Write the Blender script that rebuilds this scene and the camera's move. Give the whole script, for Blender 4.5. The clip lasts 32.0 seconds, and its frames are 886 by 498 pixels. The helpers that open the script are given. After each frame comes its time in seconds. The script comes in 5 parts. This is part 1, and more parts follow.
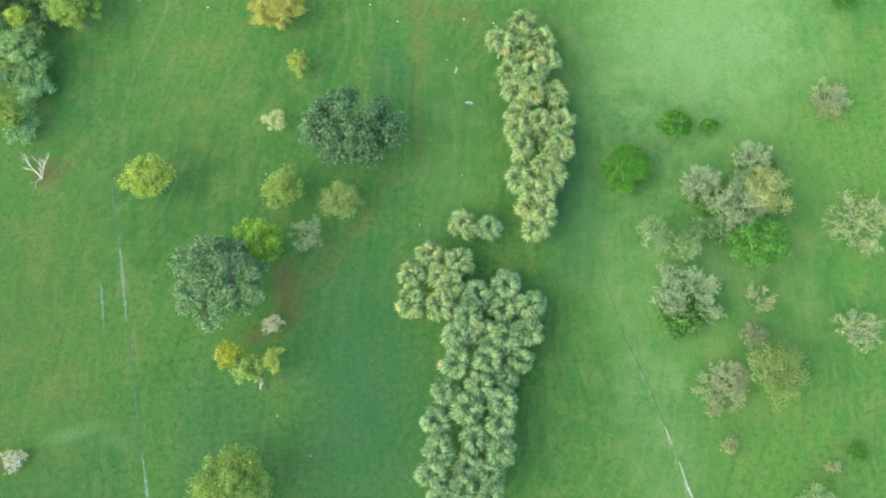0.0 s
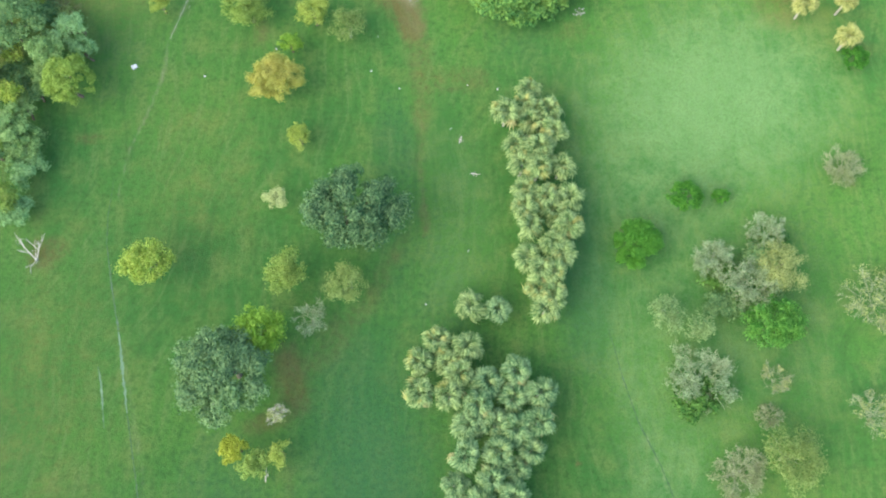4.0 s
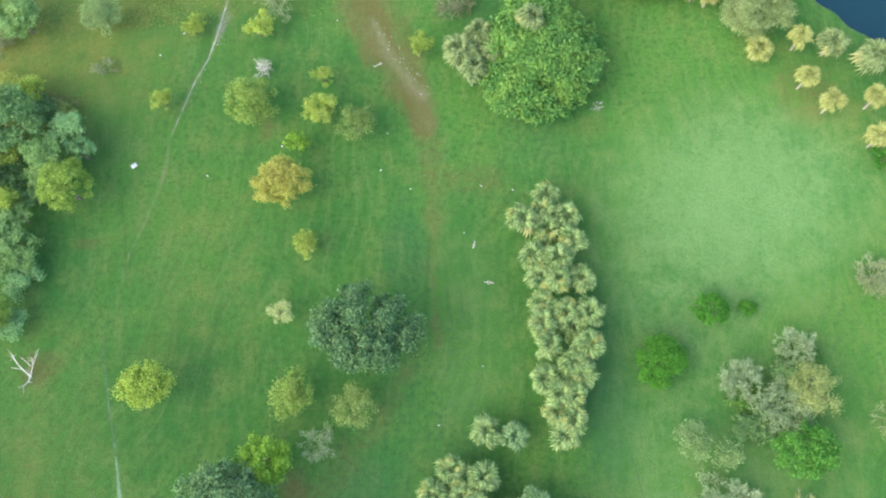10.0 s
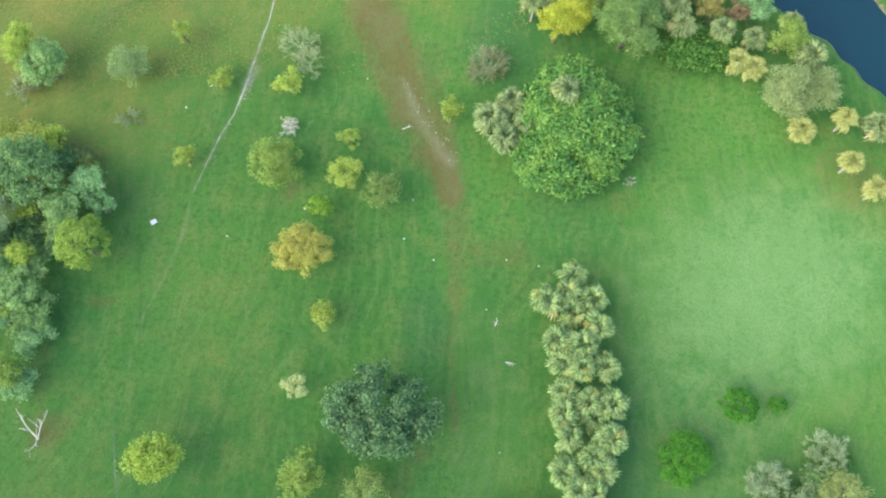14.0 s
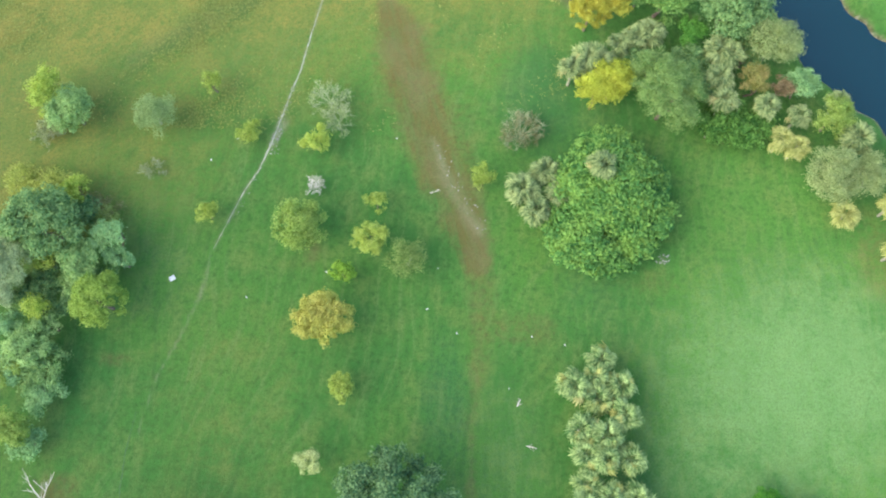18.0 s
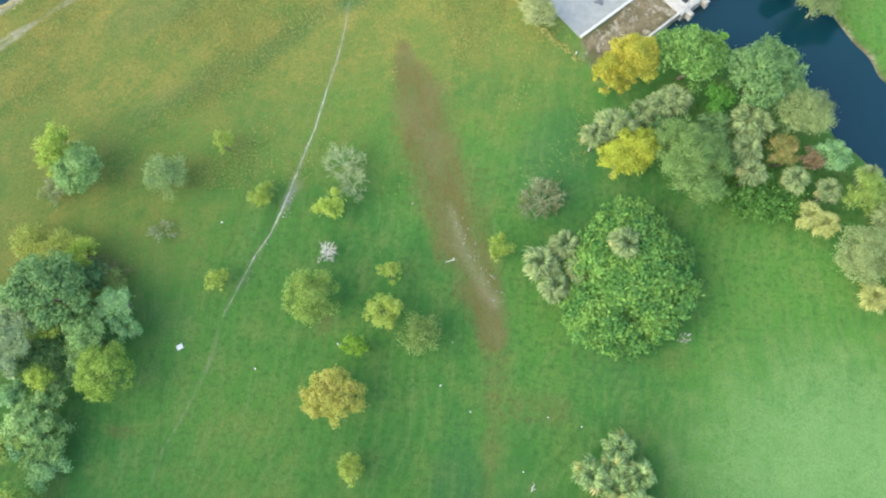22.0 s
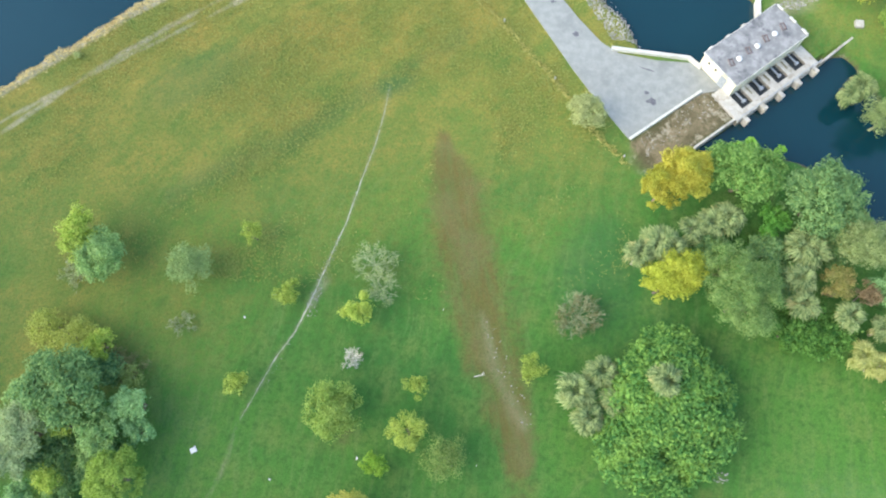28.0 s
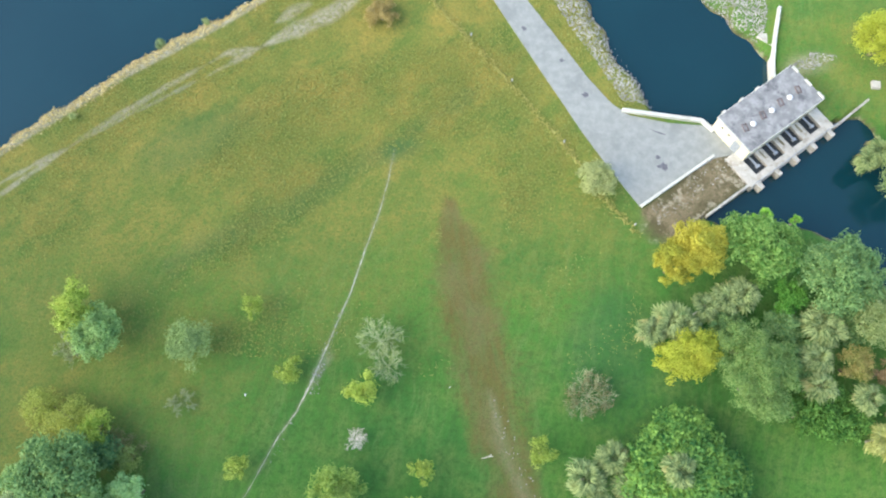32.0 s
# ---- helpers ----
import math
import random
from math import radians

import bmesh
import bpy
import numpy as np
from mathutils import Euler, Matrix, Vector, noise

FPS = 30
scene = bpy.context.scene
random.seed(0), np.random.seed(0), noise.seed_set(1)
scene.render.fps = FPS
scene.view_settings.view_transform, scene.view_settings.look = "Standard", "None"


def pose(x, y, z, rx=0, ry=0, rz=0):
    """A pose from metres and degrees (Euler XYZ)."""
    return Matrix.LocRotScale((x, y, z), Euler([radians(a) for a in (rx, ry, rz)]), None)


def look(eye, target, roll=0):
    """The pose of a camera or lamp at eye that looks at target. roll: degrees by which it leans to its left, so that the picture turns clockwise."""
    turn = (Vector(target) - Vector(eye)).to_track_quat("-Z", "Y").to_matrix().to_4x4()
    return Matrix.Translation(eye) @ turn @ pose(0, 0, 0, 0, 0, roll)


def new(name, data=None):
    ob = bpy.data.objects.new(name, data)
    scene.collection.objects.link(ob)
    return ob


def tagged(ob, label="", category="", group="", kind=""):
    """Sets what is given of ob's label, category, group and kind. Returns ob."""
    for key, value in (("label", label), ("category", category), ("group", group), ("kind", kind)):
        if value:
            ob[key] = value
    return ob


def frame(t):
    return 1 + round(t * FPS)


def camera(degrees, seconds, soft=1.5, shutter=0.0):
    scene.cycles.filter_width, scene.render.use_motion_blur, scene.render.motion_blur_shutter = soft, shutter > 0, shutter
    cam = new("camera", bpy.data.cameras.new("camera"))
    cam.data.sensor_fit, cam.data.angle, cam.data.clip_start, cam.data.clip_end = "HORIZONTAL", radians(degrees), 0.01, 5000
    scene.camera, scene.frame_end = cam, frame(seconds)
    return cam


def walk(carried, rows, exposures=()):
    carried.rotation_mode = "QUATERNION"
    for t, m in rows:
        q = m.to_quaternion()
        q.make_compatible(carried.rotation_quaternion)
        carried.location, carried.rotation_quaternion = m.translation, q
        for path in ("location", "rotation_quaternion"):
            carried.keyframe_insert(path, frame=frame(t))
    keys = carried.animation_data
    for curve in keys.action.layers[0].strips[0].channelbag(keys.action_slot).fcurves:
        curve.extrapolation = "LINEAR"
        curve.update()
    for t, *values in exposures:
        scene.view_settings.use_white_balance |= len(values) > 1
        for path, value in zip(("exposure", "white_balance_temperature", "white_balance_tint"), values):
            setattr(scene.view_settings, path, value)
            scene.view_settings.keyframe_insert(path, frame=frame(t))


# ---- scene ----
cam = camera(60.41, 32.0, soft=2.1)
ROWS = [
    (0, -0.154, -1.186, 78.539, 18.395, -0.480, -4.437),
    (1, -0.203, 1.455, 78.917, 18.139, -0.460, -4.733),
    (2, -0.314, 4.145, 79.292, 17.785, -0.535, -5.134),
    (3, -0.357, 6.163, 79.446, 17.834, -0.522, -5.465),
    (3.5, -0.430, 7.240, 79.503, 17.876, -0.527, -5.351),
    (5.5, -0.750, 11.334, 79.518, 18.017, -0.533, -5.117),
    (6, -0.801, 12.362, 79.476, 18.034, -0.545, -5.095),
    (7, -0.806, 14.806, 79.613, 17.860, -0.575, -5.226),
    (8, -0.753, 16.662, 79.525, 18.079, -0.537, -5.310),
    (9, -0.694, 18.363, 79.442, 18.347, -0.479, -5.407),
    (10, -0.637, 20.319, 79.364, 18.471, -0.418, -5.148),
    (10.5, -0.711, 21.330, 79.414, 18.441, -0.342, -3.956),
    (11, -0.722, 22.392, 79.450, 18.510, -0.296, -3.130),
    (12, -0.704, 24.352, 79.512, 18.559, -0.251, -2.862),
    (13, -0.844, 26.213, 79.390, 18.771, -0.232, -2.194),
    (14, -0.781, 28.406, 79.578, 18.721, -0.133, -2.077),
    (14.5, -0.942, 29.517, 79.575, 18.651, -0.169, -1.977),
    (16.5, -1.687, 33.069, 79.543, 19.031, -0.224, -0.309),
    (17, -1.914, 33.851, 79.387, 19.225, -0.202, 0.778),
    (18, -1.987, 35.768, 79.440, 19.280, -0.081, 0.908),
    (19, -2.221, 37.979, 79.619, 19.111, -0.056, 1.149),
    (19.5, -2.417, 39.151, 79.767, 19.047, -0.012, 2.189),
    (20, -2.582, 40.329, 79.937, 18.861, -0.006, 2.266),
    (21, -2.731, 42.592, 79.956, 18.787, 0.070, 2.333),
    (22, -3.131, 44.548, 80.018, 18.810, 0.027, 2.213),
    (22.5, -3.367, 45.544, 79.960, 18.886, 0.018, 2.572),
    (23, -3.786, 46.648, 79.976, 18.831, -0.021, 4.020),
    (23.5, -4.036, 47.822, 80.127, 18.659, -0.042, 4.528),
    (24, -4.281, 49.000, 80.225, 18.570, -0.077, 4.731),
    (25, -4.645, 51.118, 80.363, 18.467, -0.015, 5.954),
    (25.5, -4.683, 52.057, 80.249, 18.622, 0.101, 6.052),
    (27.5, -5.426, 56.337, 80.402, 18.462, 0.124, 6.087),
    (28, -5.709, 57.361, 80.455, 18.442, 0.071, 6.142),
    (29, -6.208, 59.434, 80.513, 18.409, 0.040, 6.116),
    (30, -6.643, 61.798, 80.787, 18.197, 0.026, 6.159),
    (31, -7.146, 64.104, 80.956, 18.011, -0.049, 6.183),
    (32, -7.555, 66.081, 80.963, 18.039, -0.098, 6.194),
]
walk(cam, [(t, pose(x, y, z, tilt, lean, turn)) for t, x, y, z, tilt, lean, turn in ROWS], exposures=((0.0, 2.03), (6.0, 2.04), (15.0, 2.05), (22.0, 2.02), (28.0, 1.97), (32.0, 1.95)))

# ---- light ----
SUN = Vector((-0.84, -0.38, 0.74)).normalized()
world = bpy.data.worlds.new("sky")
scene.world = world
world.use_nodes = True
wn = world.node_tree
sky = wn.nodes.new("ShaderNodeTexSky")
sky.sky_type, sky.sun_disc = "NISHITA", False
sky.sun_elevation, sky.sun_rotation = math.asin(SUN.z), math.atan2(SUN.x, SUN.y)
sky.air_density, sky.dust_density = 1.0, 1.0
wn.links.new(sky.outputs[0], wn.nodes["Background"].inputs[0])
wn.nodes["Background"].inputs[1].default_value = 0.15
sun = new("sun", bpy.data.lights.new("sun", "SUN"))
sun.data.energy, sun.data.angle, sun.data.color = 1.1, radians(74), (1.0, 0.85, 0.57)
sun.matrix_world = look(SUN * 200, (0, 0, 0))


# ---- materials ----
def nodes_of(name):
    m = bpy.data.materials.new(name)
    m.use_nodes = True
    nt = m.node_tree
    return m, nt, nt.nodes["Principled BSDF"]


def add_node(nt, kind, **values):
    n = nt.nodes.new(kind)
    for k, v in values.items():
        n.inputs[k].default_value = v
    return n


def noise_tex(nt, scale, detail=3.0, rough=0.6, vec=None):
    n = add_node(nt, "ShaderNodeTexNoise", Scale=scale, Detail=detail, Roughness=rough)
    if vec is not None:
        nt.links.new(vec, n.inputs["Vector"])
    return n.outputs["Fac"]


def ramp(nt, value, low, high):
    n = add_node(nt, "ShaderNodeMapRange")
    n.interpolation_type = "SMOOTHSTEP"
    nt.links.new(value, n.inputs["Value"])
    n.inputs["From Min"].default_value, n.inputs["From Max"].default_value = low, high
    return n.outputs["Result"]


def math_node(nt, op, a, b):
    n = nt.nodes.new("ShaderNodeMath")
    n.operation = op
    for slot, v in enumerate((a, b)):
        if isinstance(v, (int, float)):
            n.inputs[slot].default_value = v
        else:
            nt.links.new(v, n.inputs[slot])
    return n.outputs[0]


def mix(nt, fac, a, b, blend="MIX"):
    n = nt.nodes.new("ShaderNodeMix")
    n.data_type, n.blend_type = "RGBA", blend
    for slot, v in ((0, fac), (6, a), (7, b)):
        if isinstance(v, (int, float)):
            n.inputs[slot].default_value = v
        elif isinstance(v, tuple):
            n.inputs[slot].default_value = (*v, 1.0)
        else:
            nt.links.new(v, n.inputs[slot])
    return n.outputs[2]


def relief(nt, bsdf, height, strength, distance):
    b = add_node(nt, "ShaderNodeBump", Strength=strength, Distance=distance)
    nt.links.new(height, b.inputs["Height"])
    nt.links.new(b.outputs[0], bsdf.inputs["Normal"])


def place_vec(nt):
    return nt.nodes.new("ShaderNodeNewGeometry").outputs["Position"]


def surface(name, a, b, scale=3.0, rough=0.8, bump=0.2, metal=0.0, stain=None, stain_scale=0.6):
    """A plain weathered surface: two tones, stains at a larger scale, fine relief."""
    m, nt, bsdf = nodes_of(name)
    pos = place_vec(nt)
    fine = noise_tex(nt, scale * 6, 4, 0.7, pos)
    col = mix(nt, ramp(nt, noise_tex(nt, scale, 4, 0.65, pos), 0.35, 0.68), a, b)
    if stain:
        col = mix(nt, ramp(nt, noise_tex(nt, stain_scale, 5, 0.7, pos), 0.5, 0.66), col, stain)
    col = mix(nt, math_node(nt, "MULTIPLY", fine, 0.5), col, tuple(v * 0.6 for v in a))
    nt.links.new(col, bsdf.inputs["Base Color"])
    bsdf.inputs["Roughness"].default_value, bsdf.inputs["Metallic"].default_value = rough, metal
    relief(nt, bsdf, fine, bump, 0.05)
    return m


def foliage(name, dark, light, accent=None, amount=0.0, clear=0.42, rough=0.6):
    """Leaves: tone by leaf, by clump and by plant, partly letting light through."""
    m, nt, bsdf = nodes_of(name)
    geo = nt.nodes.new("ShaderNodeNewGeometry")
    info = nt.nodes.new("ShaderNodeObjectInfo")
    clump = noise_tex(nt, 0.9, 3, 0.6, geo.outputs["Position"])
    tone = math_node(nt, "ADD", math_node(nt, "MULTIPLY", geo.outputs["Random Per Island"], 0.6), math_node(nt, "MULTIPLY", clump, 0.9))
    tone = math_node(nt, "ADD", tone, math_node(nt, "MULTIPLY", info.outputs["Random"], 0.25))
    col = mix(nt, ramp(nt, tone, 0.4, 1.3), dark, light)
    if accent:
        spot = math_node(nt, "ADD", noise_tex(nt, 0.5, 2, 0.5, geo.outputs["Position"]), math_node(nt, "MULTIPLY", geo.outputs["Random Per Island"], 0.25))
        col = mix(nt, math_node(nt, "MULTIPLY", ramp(nt, spot, 0.5, 0.85), amount), col, accent)
    nt.links.new(col, bsdf.inputs["Base Color"])
    bsdf.inputs["Roughness"].default_value = rough
    bsdf.inputs["Specular IOR Level"].default_value = 0.15
    thin = nt.nodes.new("ShaderNodeBsdfTranslucent")
    nt.links.new(col, thin.inputs["Color"])
    both = add_node(nt, "ShaderNodeMixShader", Fac=clear)
    nt.links.new(bsdf.outputs[0], both.inputs[1])
    nt.links.new(thin.outputs[0], both.inputs[2])
    nt.links.new(both.outputs[0], nt.nodes["Material Output"].inputs[0])
    return m


def attr(nt, name):
    n = nt.nodes.new("ShaderNodeAttribute")
    n.attribute_name = name
    return n.outputs["Fac"]


def grass_material():
    m, nt, bsdf = nodes_of("grass")
    pos = place_vec(nt)
    broadn, mid = noise_tex(nt, 0.045, 4, 0.55, pos), noise_tex(nt, 0.28, 5, 0.65, pos)
    small, fine = noise_tex(nt, 1.6, 5, 0.7, pos), noise_tex(nt, 9.0, 4, 0.75, pos)
    col = mix(nt, ramp(nt, broadn, 0.36, 0.64), (0.047, 0.164, 0.032), (0.081, 0.211, 0.035))
    col = mix(nt, math_node(nt, "MULTIPLY", ramp(nt, mid, 0.42, 0.72), 0.7), col, (0.137, 0.213, 0.049))
    blade = add_node(nt, "ShaderNodeMapping")
    blade.inputs["Scale"].default_value = (1.0, 0.22, 1.0)
    blade.inputs["Rotation"].default_value = (0, 0, 0.25)
    nt.links.new(pos, blade.inputs["Vector"])
    mown = noise_tex(nt, 0.9, 4, 0.7, blade.outputs[0])
    col = mix(nt, math_node(nt, "MULTIPLY", ramp(nt, mown, 0.46, 0.70), 0.45), col, (0.152, 0.229, 0.062))
    wheel = add_node(nt, "ShaderNodeMapping")
    wheel.vector_type = "TEXTURE"
    wheel.inputs["Scale"].default_value = (1.0, 14.0, 1.0)
    wheel.inputs["Rotation"].default_value = (0, 0, -0.22)
    bend = nt.nodes.new("ShaderNodeVectorMath")
    bend.operation = "ADD"
    sway = noise_tex(nt, 0.03, 2, 0.5, pos)
    push = nt.nodes.new("ShaderNodeCombineXYZ")
    nt.links.new(math_node(nt, "MULTIPLY", sway, 22.0), push.inputs[0])
    nt.links.new(pos, bend.inputs[0])
    nt.links.new(push.outputs[0], bend.inputs[1])
    nt.links.new(bend.outputs[0], wheel.inputs["Vector"])
    tracks = noise_tex(nt, 1.1, 3, 0.6, wheel.outputs[0])
    col = mix(nt, math_node(nt, "MULTIPLY", ramp(nt, tracks, 0.52, 0.70), 0.40), col, (0.150, 0.235, 0.070))
    col = mix(nt, math_node(nt, "MULTIPLY", ramp(nt, tracks, 0.46, 0.30), 0.40), col, (0.040, 0.120, 0.028))
    col = mix(nt, math_node(nt, "MULTIPLY", ramp(nt, small, 0.45, 0.68), 0.75), col, (0.041, 0.125, 0.026))

    def masked(col, name, tone, strength=1.0, breakup=0.7):
        rough_edge = math_node(nt, "ADD", attr(nt, name), math_node(nt, "MULTIPLY", math_node(nt, "SUBTRACT", math_node(nt, "ADD", math_node(nt, "MULTIPLY", mid, 0.4), math_node(nt, "MULTIPLY", small, 0.6)), 0.5), breakup))
        gate = math_node(nt, "MULTIPLY", ramp(nt, rough_edge, 0.1, 1.1), ramp(nt, attr(nt, name), 0.0, 0.45))
        return mix(nt, math_node(nt, "MULTIPLY", gate, strength), col, tone)

    drawn = add_node(nt, "ShaderNodeMapping")
    drawn.vector_type = "TEXTURE"
    drawn.inputs["Scale"].default_value = (2.0, 1.0, 1.0)
    drawn.inputs["Rotation"].default_value = (0, 0, 0.75)
    nt.links.new(pos, drawn.inputs["Vector"])
    straw = mix(nt, ramp(nt, noise_tex(nt, 0.16, 5, 0.7, pos), 0.34, 0.66), (0.208, 0.220, 0.046), (0.335, 0.262, 0.060))
    straw = mix(nt, math_node(nt, "MULTIPLY", ramp(nt, noise_tex(nt, 0.30, 5, 0.72, drawn.outputs[0]), 0.46, 0.68), 0.75), straw, (0.118, 0.186, 0.036))
    straw = mix(nt, math_node(nt, "MULTIPLY", ramp(nt, noise_tex(nt, 0.9, 4, 0.75, pos), 0.50, 0.70), 0.5), straw, (0.100, 0.165, 0.034))
    straw = mix(nt, math_node(nt, "MULTIPLY", ramp(nt, noise_tex(nt, 1.9, 4, 0.75, pos), 0.54, 0.70), 0.45), straw, (0.310, 0.275, 0.085))
    straw = mix(nt, math_node(nt, "MULTIPLY", ramp(nt, noise_tex(nt, 3.4, 3, 0.7, pos), 0.50, 0.66), 0.55), straw, (0.082, 0.138, 0.030))
    col = masked(col, "dry", straw, 0.95, 1.2)
    col = masked(col, "dark_teal", (0.035, 0.130, 0.050), 0.75, 1.0)
    col = masked(col, "pale", (0.170, 0.312, 0.106), 0.8, 2.2)
    run = add_node(nt, "ShaderNodeMapping")
    run.vector_type = "TEXTURE"
    run.inputs["Scale"].default_value = (1.0, 7.0, 1.0)
    run.inputs["Rotation"].default_value = (0, 0, 0.28)
    nt.links.new(pos, run.inputs["Vector"])
    streaks = noise_tex(nt, 1.3, 5, 0.7, run.outputs[0])
    rust = mix(nt, ramp(nt, streaks, 0.36, 0.64), (0.158, 0.104, 0.036), (0.138, 0.128, 0.046))
    rust = mix(nt, math_node(nt, "MULTIPLY", ramp(nt, streaks, 0.56, 0.72), 0.55), rust, (0.100, 0.150, 0.040))
    rust = mix(nt, math_node(nt, "MULTIPLY", ramp(nt, noise_tex(nt, 0.22, 4, 0.6, pos), 0.42, 0.66), 0.5), rust, (0.205, 0.160, 0.080))
    col = masked(col, "soil", rust, 0.78, 1.3)
    sandy = mix(nt, ramp(nt, small, 0.35, 0.7), (0.500, 0.455, 0.345), (0.290, 0.265, 0.150))
    col = masked(col, "sand", sandy, 0.9, 1.3)
    mud = mix(nt, ramp(nt, mid, 0.42, 0.62), (0.120, 0.090, 0.055), (0.240, 0.185, 0.120))
    mud = mix(nt, ramp(nt, noise_tex(nt, 0.6, 5, 0.75, pos), 0.52, 0.62), mud, (0.380, 0.330, 0.250))
    mud = mix(nt, math_node(nt, "MULTIPLY", ramp(nt, small, 0.5, 0.66), 0.6), mud, (0.075, 0.070, 0.035))
    col = masked(col, "mud", mud, 0.95, 0.5)
    col = mix(nt, math_node(nt, "MULTIPLY", ramp(nt, fine, 0.4, 0.72), 0.6), col, (0.026, 0.064, 0.014))
    nt.links.new(col, bsdf.inputs["Base Color"])
    bsdf.inputs["Roughness"].default_value = 0.95
    bsdf.inputs["Diffuse Roughness"].default_value = 1.0
    bsdf.inputs["Specular IOR Level"].default_value = 0.15
    relief(nt, bsdf, math_node(nt, "ADD", fine, small), 0.7, 0.12)
    return m


def water_material():
    m, nt, bsdf = nodes_of("canal_water")
    pos = place_vec(nt)
    # the reflected sky's blue is mostly put into the base colour
    col = mix(nt, ramp(nt, noise_tex(nt, 0.06, 3, 0.5, pos), 0.35, 0.7), (0.003, 0.027, 0.035), (0.004, 0.031, 0.039))
    nt.links.new(col, bsdf.inputs["Base Color"])
    bsdf.inputs["Roughness"].default_value, bsdf.inputs["IOR"].default_value = 0.04, 1.45
    relief(nt, bsdf, noise_tex(nt, 2.2, 3, 0.55, pos), 0.10, 0.02)
    return m


GRASS, WATER = grass_material(), water_material()
ASPHALT = surface("worn_asphalt", (0.245, 0.258, 0.232), (0.315, 0.325, 0.290), 1.1, 0.9, 0.2, stain=(0.215, 0.225, 0.205), stain_scale=0.22)
PATCH = surface("dark_patch", (0.10, 0.10, 0.11), (0.16, 0.16, 0.17), 3.0, 0.9, 0.2)
CONCRETE = surface("concrete", (0.42, 0.40, 0.34), (0.55, 0.53, 0.46), 1.5, 0.85, 0.2, stain=(0.30, 0.27, 0.21), stain_scale=0.9)
WHITE_PAINT = surface("white_wall_paint", (0.50, 0.50, 0.43), (0.60, 0.60, 0.53), 1.2, 0.7, 0.1, stain=(0.40, 0.38, 0.30), stain_scale=0.7)
CREAM_PAINT = surface("cream_wall_paint", (0.70, 0.65, 0.46), (0.78, 0.74, 0.55), 1.0, 0.7, 0.1, stain=(0.64, 0.58, 0.40), stain_scale=0.8)
ROOFING = surface("weathered_roofing", (0.195, 0.197, 0.188), (0.335, 0.335, 0.315), 0.8, 0.9, 0.2, stain=(0.105, 0.105, 0.110), stain_scale=0.5)
DARK_STEEL = surface("dark_steel", (0.035, 0.045, 0.050), (0.06, 0.07, 0.075), 3.0, 0.6, 0.1, 0.2)
RUSTY_STEEL = surface("rusty_steel", (0.12, 0.095, 0.092), (0.19, 0.15, 0.14), 3.0, 0.8, 0.2)
GREY_STEEL = surface("galvanised_steel", (0.32, 0.36, 0.39), (0.44, 0.48, 0.51), 3.0, 0.5, 0.1, 0.3)
PLASTIC = surface("white_plastic", (0.58, 0.58, 0.56), (0.68, 0.68, 0.66), 2.0, 0.5, 0.05)
STONE = surface("limestone_riprap", (0.23, 0.225, 0.19), (0.50, 0.49, 0.44), 0.8, 0.95, 0.3)
BARK = surface("brown_bark", (0.13, 0.10, 0.07), (0.20, 0.16, 0.12), 4.0, 0.95, 0.5)
PALM_BARK = surface("palm_bark", (0.26, 0.26, 0.18), (0.40, 0.39, 0.29), 4.0, 0.95, 0.5)
PALE_WOOD = surface("bleached_wood", (0.62, 0.57, 0.48), (0.72, 0.68, 0.60), 4.0, 0.9, 0.3)
GREY_WOOD = surface("grey_twigs", (0.25, 0.31, 0.15), (0.42, 0.48, 0.26), 3.0, 0.95, 0.3)
MAUVE_WOOD = surface("mauve_twigs", (0.25, 0.28, 0.15), (0.38, 0.41, 0.23), 3.0, 0.95, 0.3)
TAN_WOOD = surface("tan_twigs", (0.25, 0.29, 0.15), (0.36, 0.40, 0.22), 3.0, 0.95, 0.3)
BROWN_WOOD = surface("brown_twigs", (0.165, 0.145, 0.085), (0.265, 0.235, 0.145), 3.0, 0.95, 0.3)
WORN_SAND = surface("worn_sand", (0.30, 0.32, 0.22), (0.50, 0.51, 0.40), 2.0, 0.95, 0.3, stain=(0.22, 0.26, 0.15), stain_scale=0.8)
WET_RUT = surface("wet_rut", (0.045, 0.110, 0.034), (0.070, 0.150, 0.042), 1.2, 0.8, 0.3, stain=(0.10, 0.17, 0.10), stain_scale=0.35)
GREY_RUT = surface("grey_rut", (0.085, 0.175, 0.075), (0.135, 0.235, 0.120), 1.5, 0.7, 0.3, stain=(0.09, 0.17, 0.07), stain_scale=0.6)


# ---- mesh helpers ----
def part(name, bm, material, parent=None, label=""):
    """Links a bmesh as one mesh object under a thing or a part."""
    me = bpy.data.meshes.new(name)
    bm.to_mesh(me)
    bm.free()
    me.materials.append(material)
    ob = new(name, me)
    ob.parent = parent
    return tagged(ob, label)


def box(bm, x0, y0, z0, x1, y1, z1, bevel=0.0):
    made = bmesh.ops.create_cube(bm, size=1.0)["verts"]
    for v in made:
        v.co = Vector(((x0 + x1) / 2 + v.co.x * (x1 - x0), (y0 + y1) / 2 + v.co.y * (y1 - y0), (z0 + z1) / 2 + v.co.z * (z1 - z0)))
    if bevel:
        edges = {e for v in made for e in v.link_edges}
        bmesh.ops.bevel(bm, geom=list(edges), offset=bevel, segments=2, affect="EDGES", clamp_overlap=True)


def boxed(name, dims, material, parent=None, label="", bevel=0.03):
    bm = bmesh.new()
    box(bm, *dims, bevel)
    return part(name, bm, material, parent, label)


